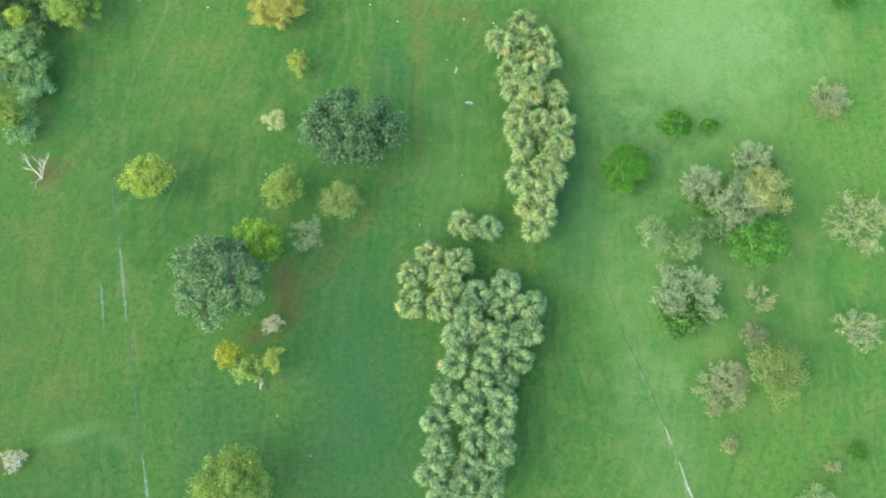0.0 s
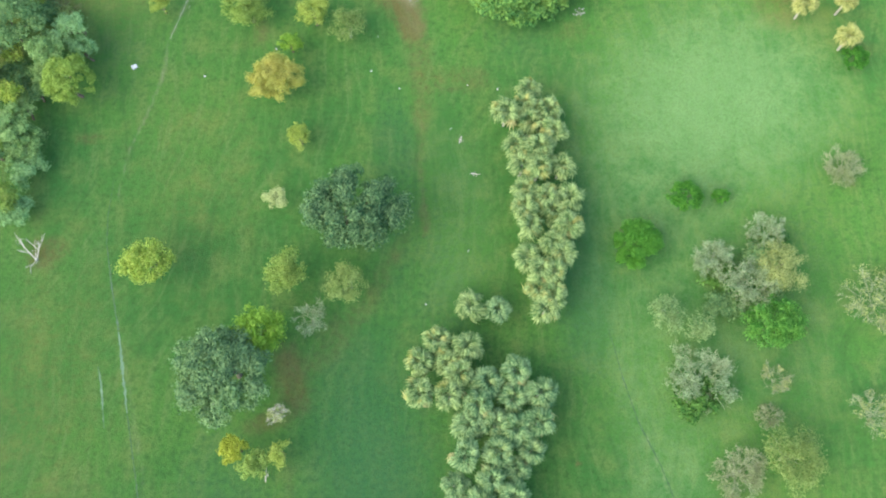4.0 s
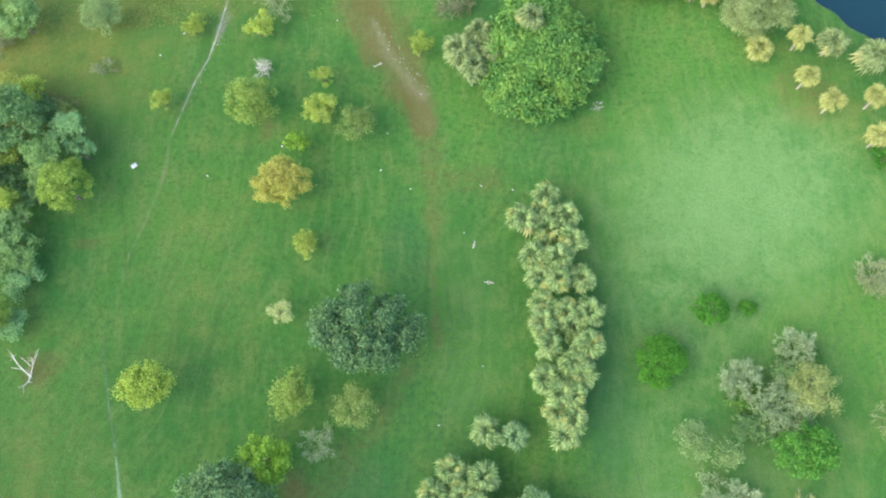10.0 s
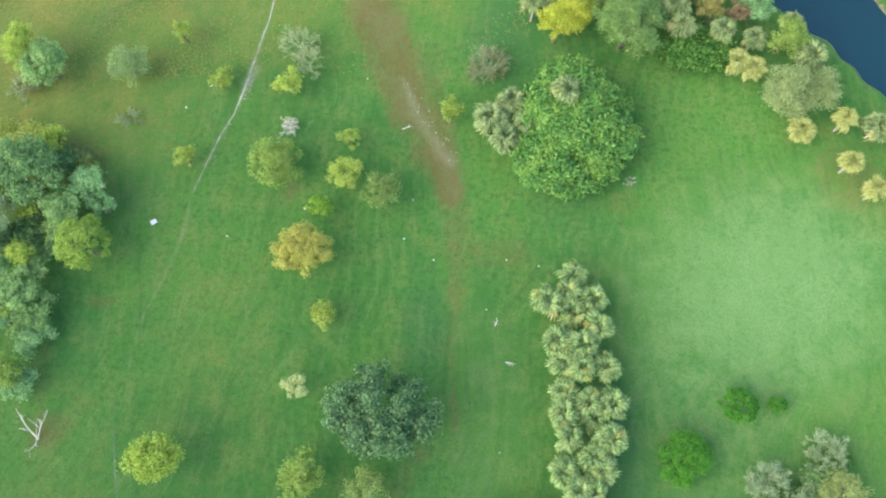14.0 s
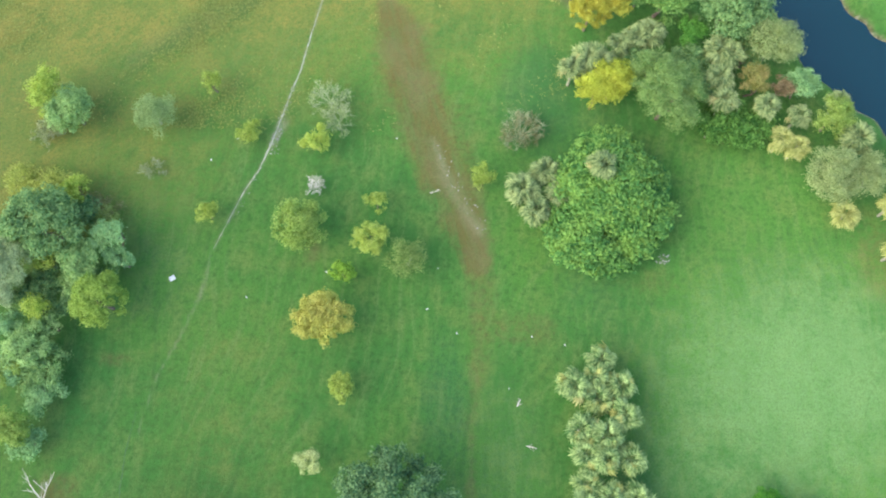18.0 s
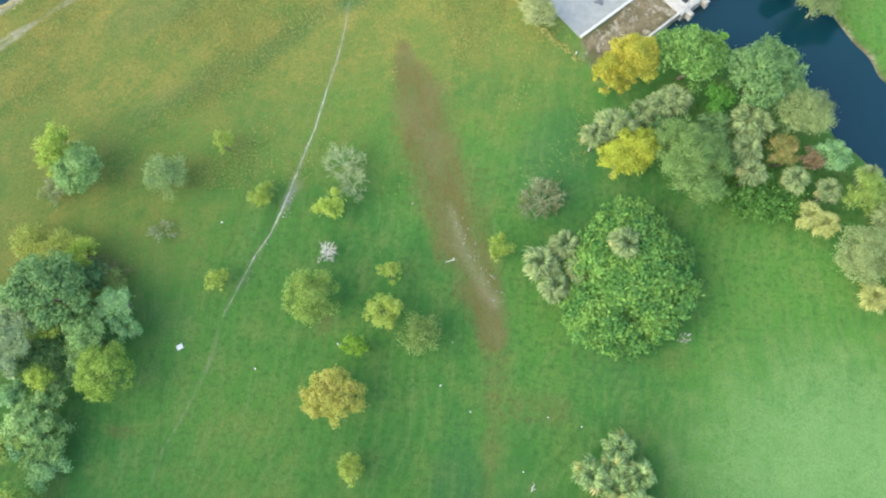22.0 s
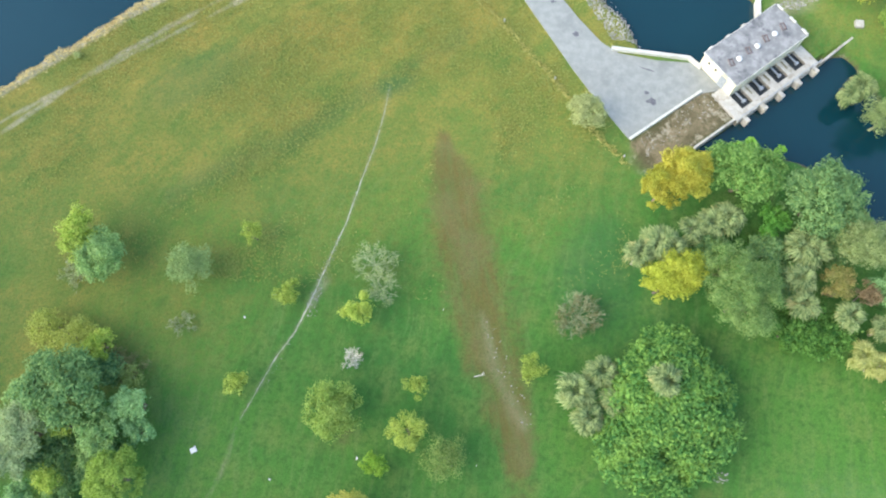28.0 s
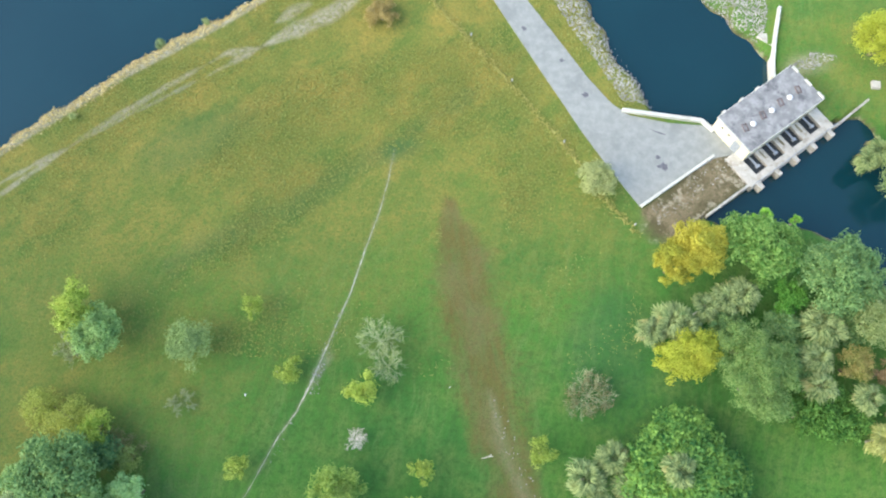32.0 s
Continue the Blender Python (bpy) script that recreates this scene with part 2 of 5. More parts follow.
def tube(bm, a, b, ra, rb, sides=6):
    a, b = Vector(a), Vector(b)
    q = (b - a).to_track_quat("Z", "Y")
    rings = []
    for p, r in ((a, ra), (b, rb)):
        rings.append([bm.verts.new(p + q @ Vector((r * math.cos(2 * math.pi * k / sides), r * math.sin(2 * math.pi * k / sides), 0))) for k in range(sides)])
    for k in range(sides):
        bm.faces.new((rings[0][k], rings[0][(k + 1) % sides], rings[1][(k + 1) % sides], rings[1][k]))
    bm.faces.new(rings[1])


def strip_wall(name, points, width, low, high, material, parent=None, label=""):
    """An upright wall of even width along a line on the plan."""
    bm = bmesh.new()
    pts = [Vector((*p, 0)) for p in points]
    loops = []
    for k, p in enumerate(pts):
        d0 = (pts[k] - pts[k - 1]).normalized() if k else (pts[1] - pts[0]).normalized()
        d1 = (pts[k + 1] - pts[k]).normalized() if k < len(pts) - 1 else d0
        d = (d0 + d1).normalized()
        n = Vector((-d.y, d.x, 0)) * (width / 2 / max(0.4, d.dot(d1)))
        loops.append([bm.verts.new((p + n * s) + Vector((0, 0, z))) for s, z in ((1, low), (1, high), (-1, high), (-1, low))])
    for a, b in zip(loops, loops[1:]):
        for k in range(4):
            bm.faces.new((a[k], a[(k + 1) % 4], b[(k + 1) % 4], b[k]))
    bm.faces.new(loops[0][::-1])
    bm.faces.new(loops[-1])
    bmesh.ops.recalc_face_normals(bm, faces=bm.faces)
    bmesh.ops.bevel(bm, geom=[e for e in bm.edges], offset=0.03, segments=1, affect="EDGES", clamp_overlap=True)
    return part(name, bm, material, parent, label)


def slab(name, points, low, high, material, parent=None, label=""):
    """A flat plate with the given outline."""
    bm = bmesh.new()
    face = bm.faces.new([bm.verts.new((x, y, low)) for x, y in points])
    up = bmesh.ops.extrude_face_region(bm, geom=[face])["geom"]
    for v in (g for g in up if isinstance(g, bmesh.types.BMVert)):
        v.co.z = high
    bmesh.ops.recalc_face_normals(bm, faces=bm.faces)
    return part(name, bm, material, parent, label)


def thing(name, x, y, z=0.0, turn=0.0):
    ob = new(name)
    ob.empty_display_size = 0.3
    ob.matrix_world = pose(x, y, z, 0, 0, turn)
    return ob


# ---- ground, canals, water ----
STEP, X0, X1, Y0, Y1 = 0.5, -80.0, 80.0, -30.0, 156.0
gx, gy = np.meshgrid(np.arange(X0, X1 + 0.1, STEP), np.arange(Y0, Y1 + 0.1, STEP))
gp = np.stack([gx.ravel(), gy.ravel()], -1)


def near(points, line):
    """Distance to a line on the plan, and the width given along it."""
    best, wide = np.full(len(points), 1e9), np.zeros(len(points))
    for (ax, ay, aw), (bx, by, bw) in zip(line, line[1:]):
        d = np.array([bx - ax, by - ay])
        k = np.clip(((points - (ax, ay)) @ d) / (d @ d), 0, 1)
        dist = np.hypot(*(points - (ax, ay) - k[:, None] * d).T)
        sel = dist < best
        best[sel], wide[sel] = dist[sel], (aw + (bw - aw) * k)[sel]
    return best, wide


def smooth(v, a, b):
    k = np.clip((v - a) / (b - a), 0, 1)
    return k * k * (3 - 2 * k)


gnoise = np.array([noise.noise((x * 0.35, y * 0.18, 5.0)) + 0.5 * noise.noise((x * 0.9, y * 0.5, 9.0)) for x, y in gp])


def streak(line, soft=0.7, wander=0.0):
    d, w = near(gp, line)
    d = d + wander * gnoise
    return 1 - smooth(d, w * (1 - soft), w * (1 + soft))


def blob(x, y, rx, ry, turn=0.0, soft=0.6):
    c, s = math.cos(radians(turn)), math.sin(radians(turn))
    u, v = (gp[:, 0] - x) * c + (gp[:, 1] - y) * s, -(gp[:, 0] - x) * s + (gp[:, 1] - y) * c
    return 1 - smooth(np.hypot(u / rx, v / ry), 1 - soft, 1 + soft)


def inside(points, poly):
    """Signed distance to an outline, positive inside."""
    ring = [(*p, 0) for p in poly] + [(*poly[0], 0)]
    d, _ = near(points, ring)
    odd = np.zeros(len(points), bool)
    for (ax, ay, _), (bx, by, _) in zip(ring, ring[1:]):
        cross = (ay > points[:, 1]) != (by > points[:, 1])
        odd ^= cross & (points[:, 0] < (bx - ax) * (points[:, 1] - ay) / (by - ay + 1e-12) + ax)
    return np.where(odd, d, -d)


WEST_CANAL = [(-79, 85.4), (-63.8, 99.9), (-58.9, 104.6), (-55.5, 107.3), (-52.2, 111.1), (-46.9, 115.7), (-40.8, 120.5), (-30, 131.0), (-12, 149), (-79, 149)]
BASIN = [(0.2, 135.1), (3.4, 128.7), (6.0, 123.9), (9.2, 118.5), (11.9, 114.5), (12.7, 112.3), (18.7, 111.9), (19.9, 110.9), (27.5, 118.0), (27.0, 121.0), (23.5, 124.0), (19.8, 128.3), (16.5, 130.7), (11.6, 136.5), (2.2, 148.7), (-7.8, 148.2)]
EAST_CANAL = [(19.3, 99.5), (24.0, 103.7), (34.5, 113.5), (37.6, 114.4), (38.7, 112.9), (40.8, 109.8), (43.5, 104.2), (48.3, 96.7), (51.9, 91.6), (61.3, 79.5), (76.1, 60.3), (76.1, 51.9), (65.3, 58.7), (56.9, 69.9), (51.5, 76.2), (48.5, 80.9), (44.5, 84.5), (41.8, 88.3), (39.2, 94.2), (35.4, 98.3), (28.5, 99.8), (22.6, 98.5)]
depth = np.zeros(len(gp))
bank_wave = 0.5 * np.sin(gp[:, 0] * 0.9 + 1.3 * np.sin(gp[:, 1] * 0.37)) * np.sin(gp[:, 1] * 0.8)
station_near = np.hypot(gp[:, 0] - 24.3, gp[:, 1] - 110.2)
for outline in (WEST_CANAL, BASIN, EAST_CANAL):
    d = inside(gp, outline)
    built = 1 - smooth(station_near, 11.0, 14.0)
    d = d + bank_wave * (1 - built)
    wide = 1.6 * (1 - built) + 0.3 * built
    depth = np.minimum(depth, -1.25 * smooth(d, -wide, wide * 0.35) - 1.4 * smooth(d, 0.3, 4.0))
pit = inside(gp, [(19.6 + 0.741 * u + 0.671 * v, 110.7 + 0.671 * u - 0.741 * v) for u, v in ((0.1, 0.15), (11.4, 0.15), (11.4, 5.3), (11.7, 5.3), (11.7, 8.3), (-1.25, 8.3), (-1.25, 4.1), (0.1, 4.1))])
depth = np.minimum(depth, -1.6 * smooth(pit, -0.15, 0.2))
lumps = np.array([noise.noise((x * 0.16, y * 0.16, 3.0)) for x, y in gp]) * 0.10
height = np.where(depth < -0.02, depth, 0.0) + lumps * smooth(station_near, 13, 20) * 0.9 - 0.05
west_d, _ = near(gp, [(-79, 85.4, 0), (-63.8, 99.9, 0), (-52.2, 111.1, 0), (-40.8, 120.5, 0), (-12, 149, 0)])
rows_n, cols_n = gx.shape
idx = np.arange(rows_n * cols_n).reshape(rows_n, cols_n)
quads = np.stack([idx[:-1, :-1], idx[:-1, 1:], idx[1:, 1:], idx[1:, :-1]], -1).reshape(-1, 4)
verts = np.column_stack([gp, height])
FAR = 2200.0
far_v = [(-FAR, -FAR, -0.05), (FAR, -FAR, -0.05), (FAR, FAR, -0.05), (-FAR, FAR, -0.05)]
n0 = len(verts)
edge = [list(idx[0, :]), list(idx[:, -1]), list(idx[-1, ::-1]), list(idx[::-1, 0])]
faces = quads.tolist() + [[n0 + k, n0 + (k + 1) % 4] + edge[k][::-1] for k in range(4)]
me = bpy.data.meshes.new("ground")
me.from_pydata(verts.tolist() + far_v, [], faces)
me.materials.append(GRASS)
ground = tagged(new("ground", me), "green lawn and weedy meadow with worn paths and canal banks", "ground", kind="structure")

WALK = [(-17.2, 104.0, 0.009), (-17.4, 100.2, 0.022), (-17.9, 96.1, 0.033), (-18.9, 91.3, 0.039), (-19.8, 86.3, 0.045), (-20.9, 82.2, 0.050), (-21.8, 78.7, 0.070), (-22.6, 75.8, 0.066), (-23.6, 72.8, 0.045), (-25.0, 70.2, 0.034), (-26.4, 66.5, 0.028), (-27.8, 62.8, 0.014)]
TRACE = [*WALK, (-28.4, 58.2, 0.0), (-30.1, 53.2, -0.08), (-32.1, 48.7, -0.12), (-33.3, 42.2, -0.15)]
soil = np.maximum.reduce([streak([(-9.9, 98.0, 0.8), (-8.3, 92.0, 3.0), (-6.3, 85.4, 3.7), (-4.1, 78.0, 3.6), (-2.0, 72.1, 3.0), (0.2, 66.4, 2.5), (1.7, 62.3, 1.9)], 0.85, 1.1),
                          0.50 * streak([(1.7, 63.3, 1.6), (2.1, 58.2, 2.0), (1.7, 52.2, 1.3), (0.9, 44.1, 0.9), (0.7, 36.0, 0.4)], 0.9, 0.8),
                          0.75 * blob(-14.4, 21.1, 1.9, 4.2, 10), 0.6 * blob(-17.0, 16.9, 3.0, 1.2, 10), 0.42 * streak([(-12.5, 21.9, 1.6), (-5.9, 28.9, 1.6), (-1.4, 35.6, 0.7)], 0.9, 0.8), 0.32 * streak([(-14.9, 11.7, 0.9), (-14.5, 1.4, 0.7), (-15.0, -8.9, 0.7)], 0.9, 0.8), 0.5 * blob(6.1, 54.7, 4.5, 2.2),
                          0.55 * blob(46.6, 62.5, 4.0, 5.0), 0.75 * blob(-40.7, 37.2, 2.4, 2.0, 0, 0.9), 0.5 * blob(-36.7, 50.7, 2.0, 1.0), 0.5 * blob(-16.8, 63.3, 1.2, 2.2), 0.4 * blob(20.9, 60.0, 3, 2), 0.9 * blob(14.2, 10.1, 0.35, 0.3), 0.5 * blob(-43.0, 6.1, 2.0, 1.4)])
sand = np.maximum.reduce([0.42 * streak([(x, y, w + 0.35) for x, y, w in TRACE], 0.9), 0.42 * streak([(-3.7, 77.3, 0.5), (-1.8, 71.3, 1.0), (1.5, 65.8, 1.3)], 0.95),
                          0.8 * streak([(-78, 77.0, 0.3), (-61.4, 93.3, 0.3), (-53.6, 101.7, 0.32), (-45.2, 109.4, 0.34), (-39.3, 114.4, 0.4), (-35.6, 115.6, 0.3)], 0.95, 0.35),
                          0.75 * streak([(-78, 79.6, 0.2), (-60.8, 95.6, 0.22), (-48.6, 105.2, 0.24), (-36.6, 114.6, 0.3), (-34.5, 116.4, 0.4)], 0.95, 0.35),
                          0.95 * streak([(-34.4, 116.4, 0.45), (-31.0, 118.9, 1.1), (-27.8, 121.3, 1.2), (-24.6, 123.8, 0.9)], 0.8, 0.5), 0.8 * streak([(-34.0, 119.6, 0.3), (-32.6, 120.8, 0.8), (-30.4, 122.6, 0.7)], 0.9, 0.5),
                          0.30 * streak([(-33.7, 35.7, 0.12), (-32.1, 26.4, 0.3), (-31.0, 20.7, 0.4), (-29.4, 12.2, 0.35), (-28.2, 1.8, 0.3)], 0.9),
                          0.4 * streak([(20.0, 17.5, 0.1), (22.3, 8.5, 0.3), (25.2, -4.3, 0.35)], 0.9),
                          0.18 * streak([(-0.3, 47.2, 0.5), (-0.4, 40.1, 0.5)], 0.8), 0.35 * blob(21.9, 62.7, 1.0, 0.8, 0, 0.9), 0.6 * blob(-21.9, 77.5, 0.7, 2.4, -17, 0.9), 0.45 * blob(-21.1, 78.6, 0.6, 1.2, -17, 0.9), 0.55 * blob(31.5, 120.8, 3.6, 1.9, 20, 0.9),
                          1.0 * (1 - smooth(np.abs(west_d - 1.0), 0.7, 1.5)) * (height > -1.0)])
mud = np.maximum.reduce([1 - smooth(-inside(gp, [(11.4, 99.4), (19.8, 107.4), (21.7, 108.0), (24.4, 104.3), (19.4, 99.6), (17.6, 96.3), (13.2, 96.6)]), -0.5, 0.5),
                         smooth(-height, 0.55, 1.0), 0.8 * blob(14.2, 97.3, 2.6, 2.0)])
dry = np.maximum(smooth(gp[:, 1] - 0.3 * gp[:, 0], 60, 124) * (1 - 0.6 * smooth(gp[:, 0], 6, 20)), 0.35 * blob(-48.9, 83.2, 12, 16))
dry = np.maximum(dry, 0.30 * blob(-24.7, 45.3, 11, 20, 0, 0.9))
dry = np.maximum(dry, 0.55 * blob(37, 122, 12, 12, 0, 0.9))
dry = np.maximum(dry, 0.18 * blob(37.4, 18.2, 14, 22))
dry = np.maximum(dry, 0.8 * blob(-50.8, 75.4, 9, 18, 0, 0.9))
dry = np.maximum(dry, 0.62 * blob(-42, 80, 16, 18, 0, 0.9))
dry = np.maximum(dry, 0.36 * blob(49.6, 59.3, 6, 14, 30, 0.9))
dry = np.maximum(dry, 0.36 * blob(-39.8, 20.2, 10, 26, 0, 0.9))
dry = np.maximum(dry, 0.5 * streak([(-21.1, 130.9, 0.7), (-15.4, 125.1, 0.8), (-4.7, 114.3, 0.75), (3.3, 105.8, 0.7), (6.9, 100.7, 0.7), (11.4, 96.7, 0.5)], 0.6))
dry = np.maximum(dry, 0.9 * (1 - smooth(np.abs(west_d - 2.2), 0.8, 2.4)))
pale = np.maximum.reduce([0.2 * blob(-47.8, 79.3, 12, 13, 0, 0.9), 0.3 * blob(-35.7, 62.0, 7, 10, 0, 0.9), 0.95 * blob(35.8, 49.5, 14.5, 11.5, 15, 0.95), 0.6 * blob(28.8, 41.4, 13, 12, 0, 0.9), 0.45 * blob(30.6, 26.9, 17, 20, 0, 0.9), 0.35 * blob(4.1, 37.9, 5, 14), 0.5 * blob(23.5, 12.6, 6, 22), 0.7 * blob(-36.0, 8.2, 3.6, 0.9, 12, 0.95), 0.5 * blob(-32.1, 6.9, 2.2, 0.8, -15, 0.95)])
# areas where the lawn is a darker bluish green
dark_teal = np.maximum.reduce([0.35 * blob(-36.1, 6.0, 12, 10, 0, 0.9), 0.7 * blob(-21.2, 5.7, 6, 12, 0, 0.9), 0.85 * blob(-7.2, 9.5, 8, 18, 0, 0.9), 0.5 * blob(-2.9, 34.0, 4, 14, 0, 0.9), 0.5 * blob(14.0, 68.2, 6, 16), 0.5 * blob(1.9, 23.7, 5, 14), 0.55 * blob(-1.9, 46.2, 3, 9), 0.75 * blob(-16.9, 104.1, 3.4, 1.6, 25, 0.9), 0.5 * streak([(-39.9, 87.4, 2.0), (-24.2, 98.5, 2.0), (-8.5, 112.6, 1.2)], 0.9, 1.0), 0.6 * blob(8.9, 82.3, 6, 9), 0.7 * blob(16.9, 30.4, 4, 12), 0.5 * blob(-40.2, 102.8, 9, 4, 35)])
for key, values in (("soil", soil), ("sand", sand), ("mud", mud), ("dry", dry), ("pale", pale), ("dark_teal", dark_teal)):
    layer = me.attributes.new(key, "FLOAT", "POINT")
    layer.data.foreach_set("value", np.r_[np.clip(values, 0, 1), np.zeros(4)].astype(np.float32))

bm = bmesh.new()
bm.faces.new([bm.verts.new((x, y, -1.02)) for x, y in ((X0 + 1, Y0 + 1), (X1 - 1, Y0 + 1), (X1 - 1, Y1 - 1), (X0 + 1, Y1 - 1))])
tagged(part("water", bm, WATER), "calm dark blue canal water below grassy banks", "water", kind="structure")


def ribbon(name, line, z, material, label, wobble=0.3, step=0.35):
    """A worn strip with uneven edges that hugs the lawn."""
    rng = random.Random(name)
    bm = bmesh.new()
    last = None
    for (ax, ay, aw), (bx, by, bw) in zip(line, line[1:]):
        d = Vector((bx - ax, by - ay))
        n = max(1, int(d.length / step))
        side = Vector((-d.y, d.x)).normalized()
        for k in range(n):
            f = k / n
            w = (aw + (bw - aw) * f)
            px, py = ax + d.x * f, ay + d.y * f
            lift = z + 0.09 * noise.noise((px * 0.16, py * 0.16, 3.0))
            row = [bm.verts.new((px + side.x * o, py + side.y * o, lift)) for o in (w * (1 + rng.uniform(-wobble, wobble)), -w * (1 + rng.uniform(-wobble, wobble)))]
            if last:
                bm.faces.new((last[0], row[0], row[1], last[1]))
            last = row
    bmesh.ops.recalc_face_normals(bm, faces=bm.faces)
    if sum(f.normal.z for f in bm.faces) < 0:
        bmesh.ops.reverse_faces(bm, faces=bm.faces)
    return tagged(part(name, bm, material), label, "path", kind="structure")


ribbon("footpath", WALK, -0.03, WORN_SAND, "narrow worn sandy footpath across the meadow", 0.85, 0.3)
ribbon("wheel_rut", [(-33.6, 45.4, 0.014), (-34.1, 41.2, 0.034), (-34.1, 37.8, 0.048), (-33.4, 33.0, 0.061), (-32.4, 27.7, 0.075)], -0.035, WET_RUT, "dark narrow rut in the lawn", 0.7, 0.25)
ribbon("wheel_rut", [(-32.4, 27.7, 0.068), (-31.9, 23.8, 0.136), (-31.5, 20.7, 0.109), (-31.2, 18.9, 0.054)], -0.035, GREY_RUT, "pale grey wet stretch of the narrow rut", 0.7, 0.25)
ribbon("wheel_rut", [(-31.2, 18.9, 0.048), (-30.3, 13.4, 0.054), (-29.4, 7.6, 0.068), (-29.0, 5.5, 0.054)], -0.035, WET_RUT, "dark narrow rut in the lawn", 0.7, 0.25)
ribbon("wheel_rut", [(-29.0, 5.5, 0.048), (-28.4, 2.0, 0.109), (-27.7, -2.3, 0.095), (-27.0, -6.5, 0.054)], -0.035, GREY_RUT, "pale grey wet stretch of the narrow rut", 0.7, 0.25)
ribbon("wheel_rut", [(-34.4, 24.2, 0.020), (-34.1, 22.6, 0.088), (-33.9, 21.1, 0.082), (-33.5, 17.6, 0.020)], -0.035, GREY_RUT, "pale grey wet stretch of the narrow rut", 0.7, 0.25)
ribbon("wheel_rut", [(19.3, 23.4, 0.020), (20.0, 18.1, 0.048), (20.8, 13.6, 0.061), (22.4, 9.0, 0.061), (23.5, 4.2, 0.041)], -0.035, WET_RUT, "dark narrow rut in the lawn", 0.7, 0.25)
ribbon("wheel_rut", [(23.5, 4.2, 0.034), (23.7, 3.0, 0.068), (24.0, 2.1, 0.034)], -0.035, WORN_SAND, "pale sandy stretch of the narrow rut", 0.7, 0.25)
ribbon("wheel_rut", [(24.3, 0.8, 0.034), (24.7, -1.6, 0.068), (25.5, -4.8, 0.061), (26.6, -8.6, 0.034)], -0.035, WORN_SAND, "pale sandy stretch of the narrow rut", 0.7, 0.25)

# ---- road and pump station yard ----
LEFT = [(-25.9, 150.1), (-7.9, 126.2), (-1.1, 116.4), (4.4, 108.6), (8.1, 103.8), (11.5, 99.8)]
RIGHT = [(20.0, 106.8), (22.7, 107.6), (19.7, 110.9), (14.5, 110.8), (10.0, 111.3), (7.8, 112.6), (4.7, 115.9), (0.4, 121.4), (-3.9, 126.8), (-21.4, 150.4)]
tagged(slab("road", LEFT + RIGHT, -0.3, 0.03, ASPHALT), "pale worn asphalt service road widening into a yard", "road", kind="structure")
for cx, cy, r, seed in ((4.6, 113.5, 0.42, 1), (1.5, 117.9, 0.3, 2), (14.1, 105.1, 0.6, 3), (13.4, 106.2, 0.3, 6), (-3.4, 121.9, 0.35, 4)):
    rng = random.Random(seed)
    spot = slab("asphalt_patch", [(cx + r * rng.uniform(0.5, 1.4) * math.cos(a), cy + r * rng.uniform(0.4, 1.1) * math.sin(a)) for a in np.linspace(0, 2 * math.pi, 11)[:-1]], 0.02, 0.036, PATCH)
    tagged(spot, "dark oil stain patch on the asphalt yard", "patch", "yard patches", kind="structure")
for line in ([(12.4, 109.7, 0.05), (14.4, 109.1, 0.08), (16.8, 109.0, 0.04)], [(16.0, 108.2, 0.03), (17.0, 109.1, 0.07), (18.0, 109.4, 0.03)]):
    ribbon("tar_seam", line, 0.045, PATCH, "dark tar crack seam on the asphalt yard", 0.6)
tagged(strip_wall("kerb_wall", [(11.6, 99.8), (19.9, 107.1)], 0.34, -0.3, 0.28, WHITE_PAINT), "white painted concrete kerb beside the asphalt yard", "kerb", kind="structure")
tagged(strip_wall("retaining_wall_canal", [(24.1, 104.0), (19.1, 99.5)], 0.3, -2.6, 0.12, CONCRETE), "grey concrete retaining wall along the canal", "wall", kind="structure")
tagged(strip_wall("wing_wall_west", [(9.0, 111.8), (18.4, 111.4), (19.8, 110.2)], 0.42, -2.6, 0.45, WHITE_PAINT), "white painted concrete wing wall of the basin", "wall", kind="structure")
tagged(strip_wall("wing_wall_east", [(27.0, 117.6), (27.0, 120.7), (27.3, 123.7), (28.0, 128.3)], 0.38, -2.6, 0.45, WHITE_PAINT), "white painted concrete wing wall beside the lawn", "wall", kind="structure")
tagged(slab("basin_apron", [(25.3, 124.0), (27.1, 122.6), (27.4, 124.2), (26.4, 125.3)], -1.2, -0.05, CONCRETE), "small concrete apron at the basin corner", "apron", kind="structure")
tagged(strip_wall("weir_wall", [(34.2, 112.5), (38.4, 116.6)], 0.28, -2.6, 0.06, CONCRETE), "thin grey concrete cut-off wall at the canal bank", "wall", kind="structure")

# the station stands square to this origin, its long side along x, the canal deck towards -y
station = thing("pump_station", 19.6, 110.7, 0.0, 42.2)
LONG, DEEP, TALL = 11.5, 5.3, 2.6
boxed("wall", (0.0, -0.25, -2.6, LONG, 0.0, TALL - 0.18), CREAM_PAINT, station)
boxed("wall", (0.0, -DEEP, -2.6, LONG, -DEEP + 0.25, TALL - 0.18), CREAM_PAINT, station)
boxed("wall", (0.002, -DEEP + 0.25, -2.6, 0.25, -0.25, TALL - 0.18), CREAM_PAINT, station, "sunlit cream end wall")
boxed("wall", (LONG - 0.25, -DEEP + 0.25, -2.6, LONG - 0.002, -0.25, TALL - 0.18), CREAM_PAINT, station)
boxed("roof_slab", (-0.12, -DEEP - 0.12, TALL - 0.18, LONG + 0.12, 0.12, TALL), ROOFING, station, "stained grey flat roof", 0.02)
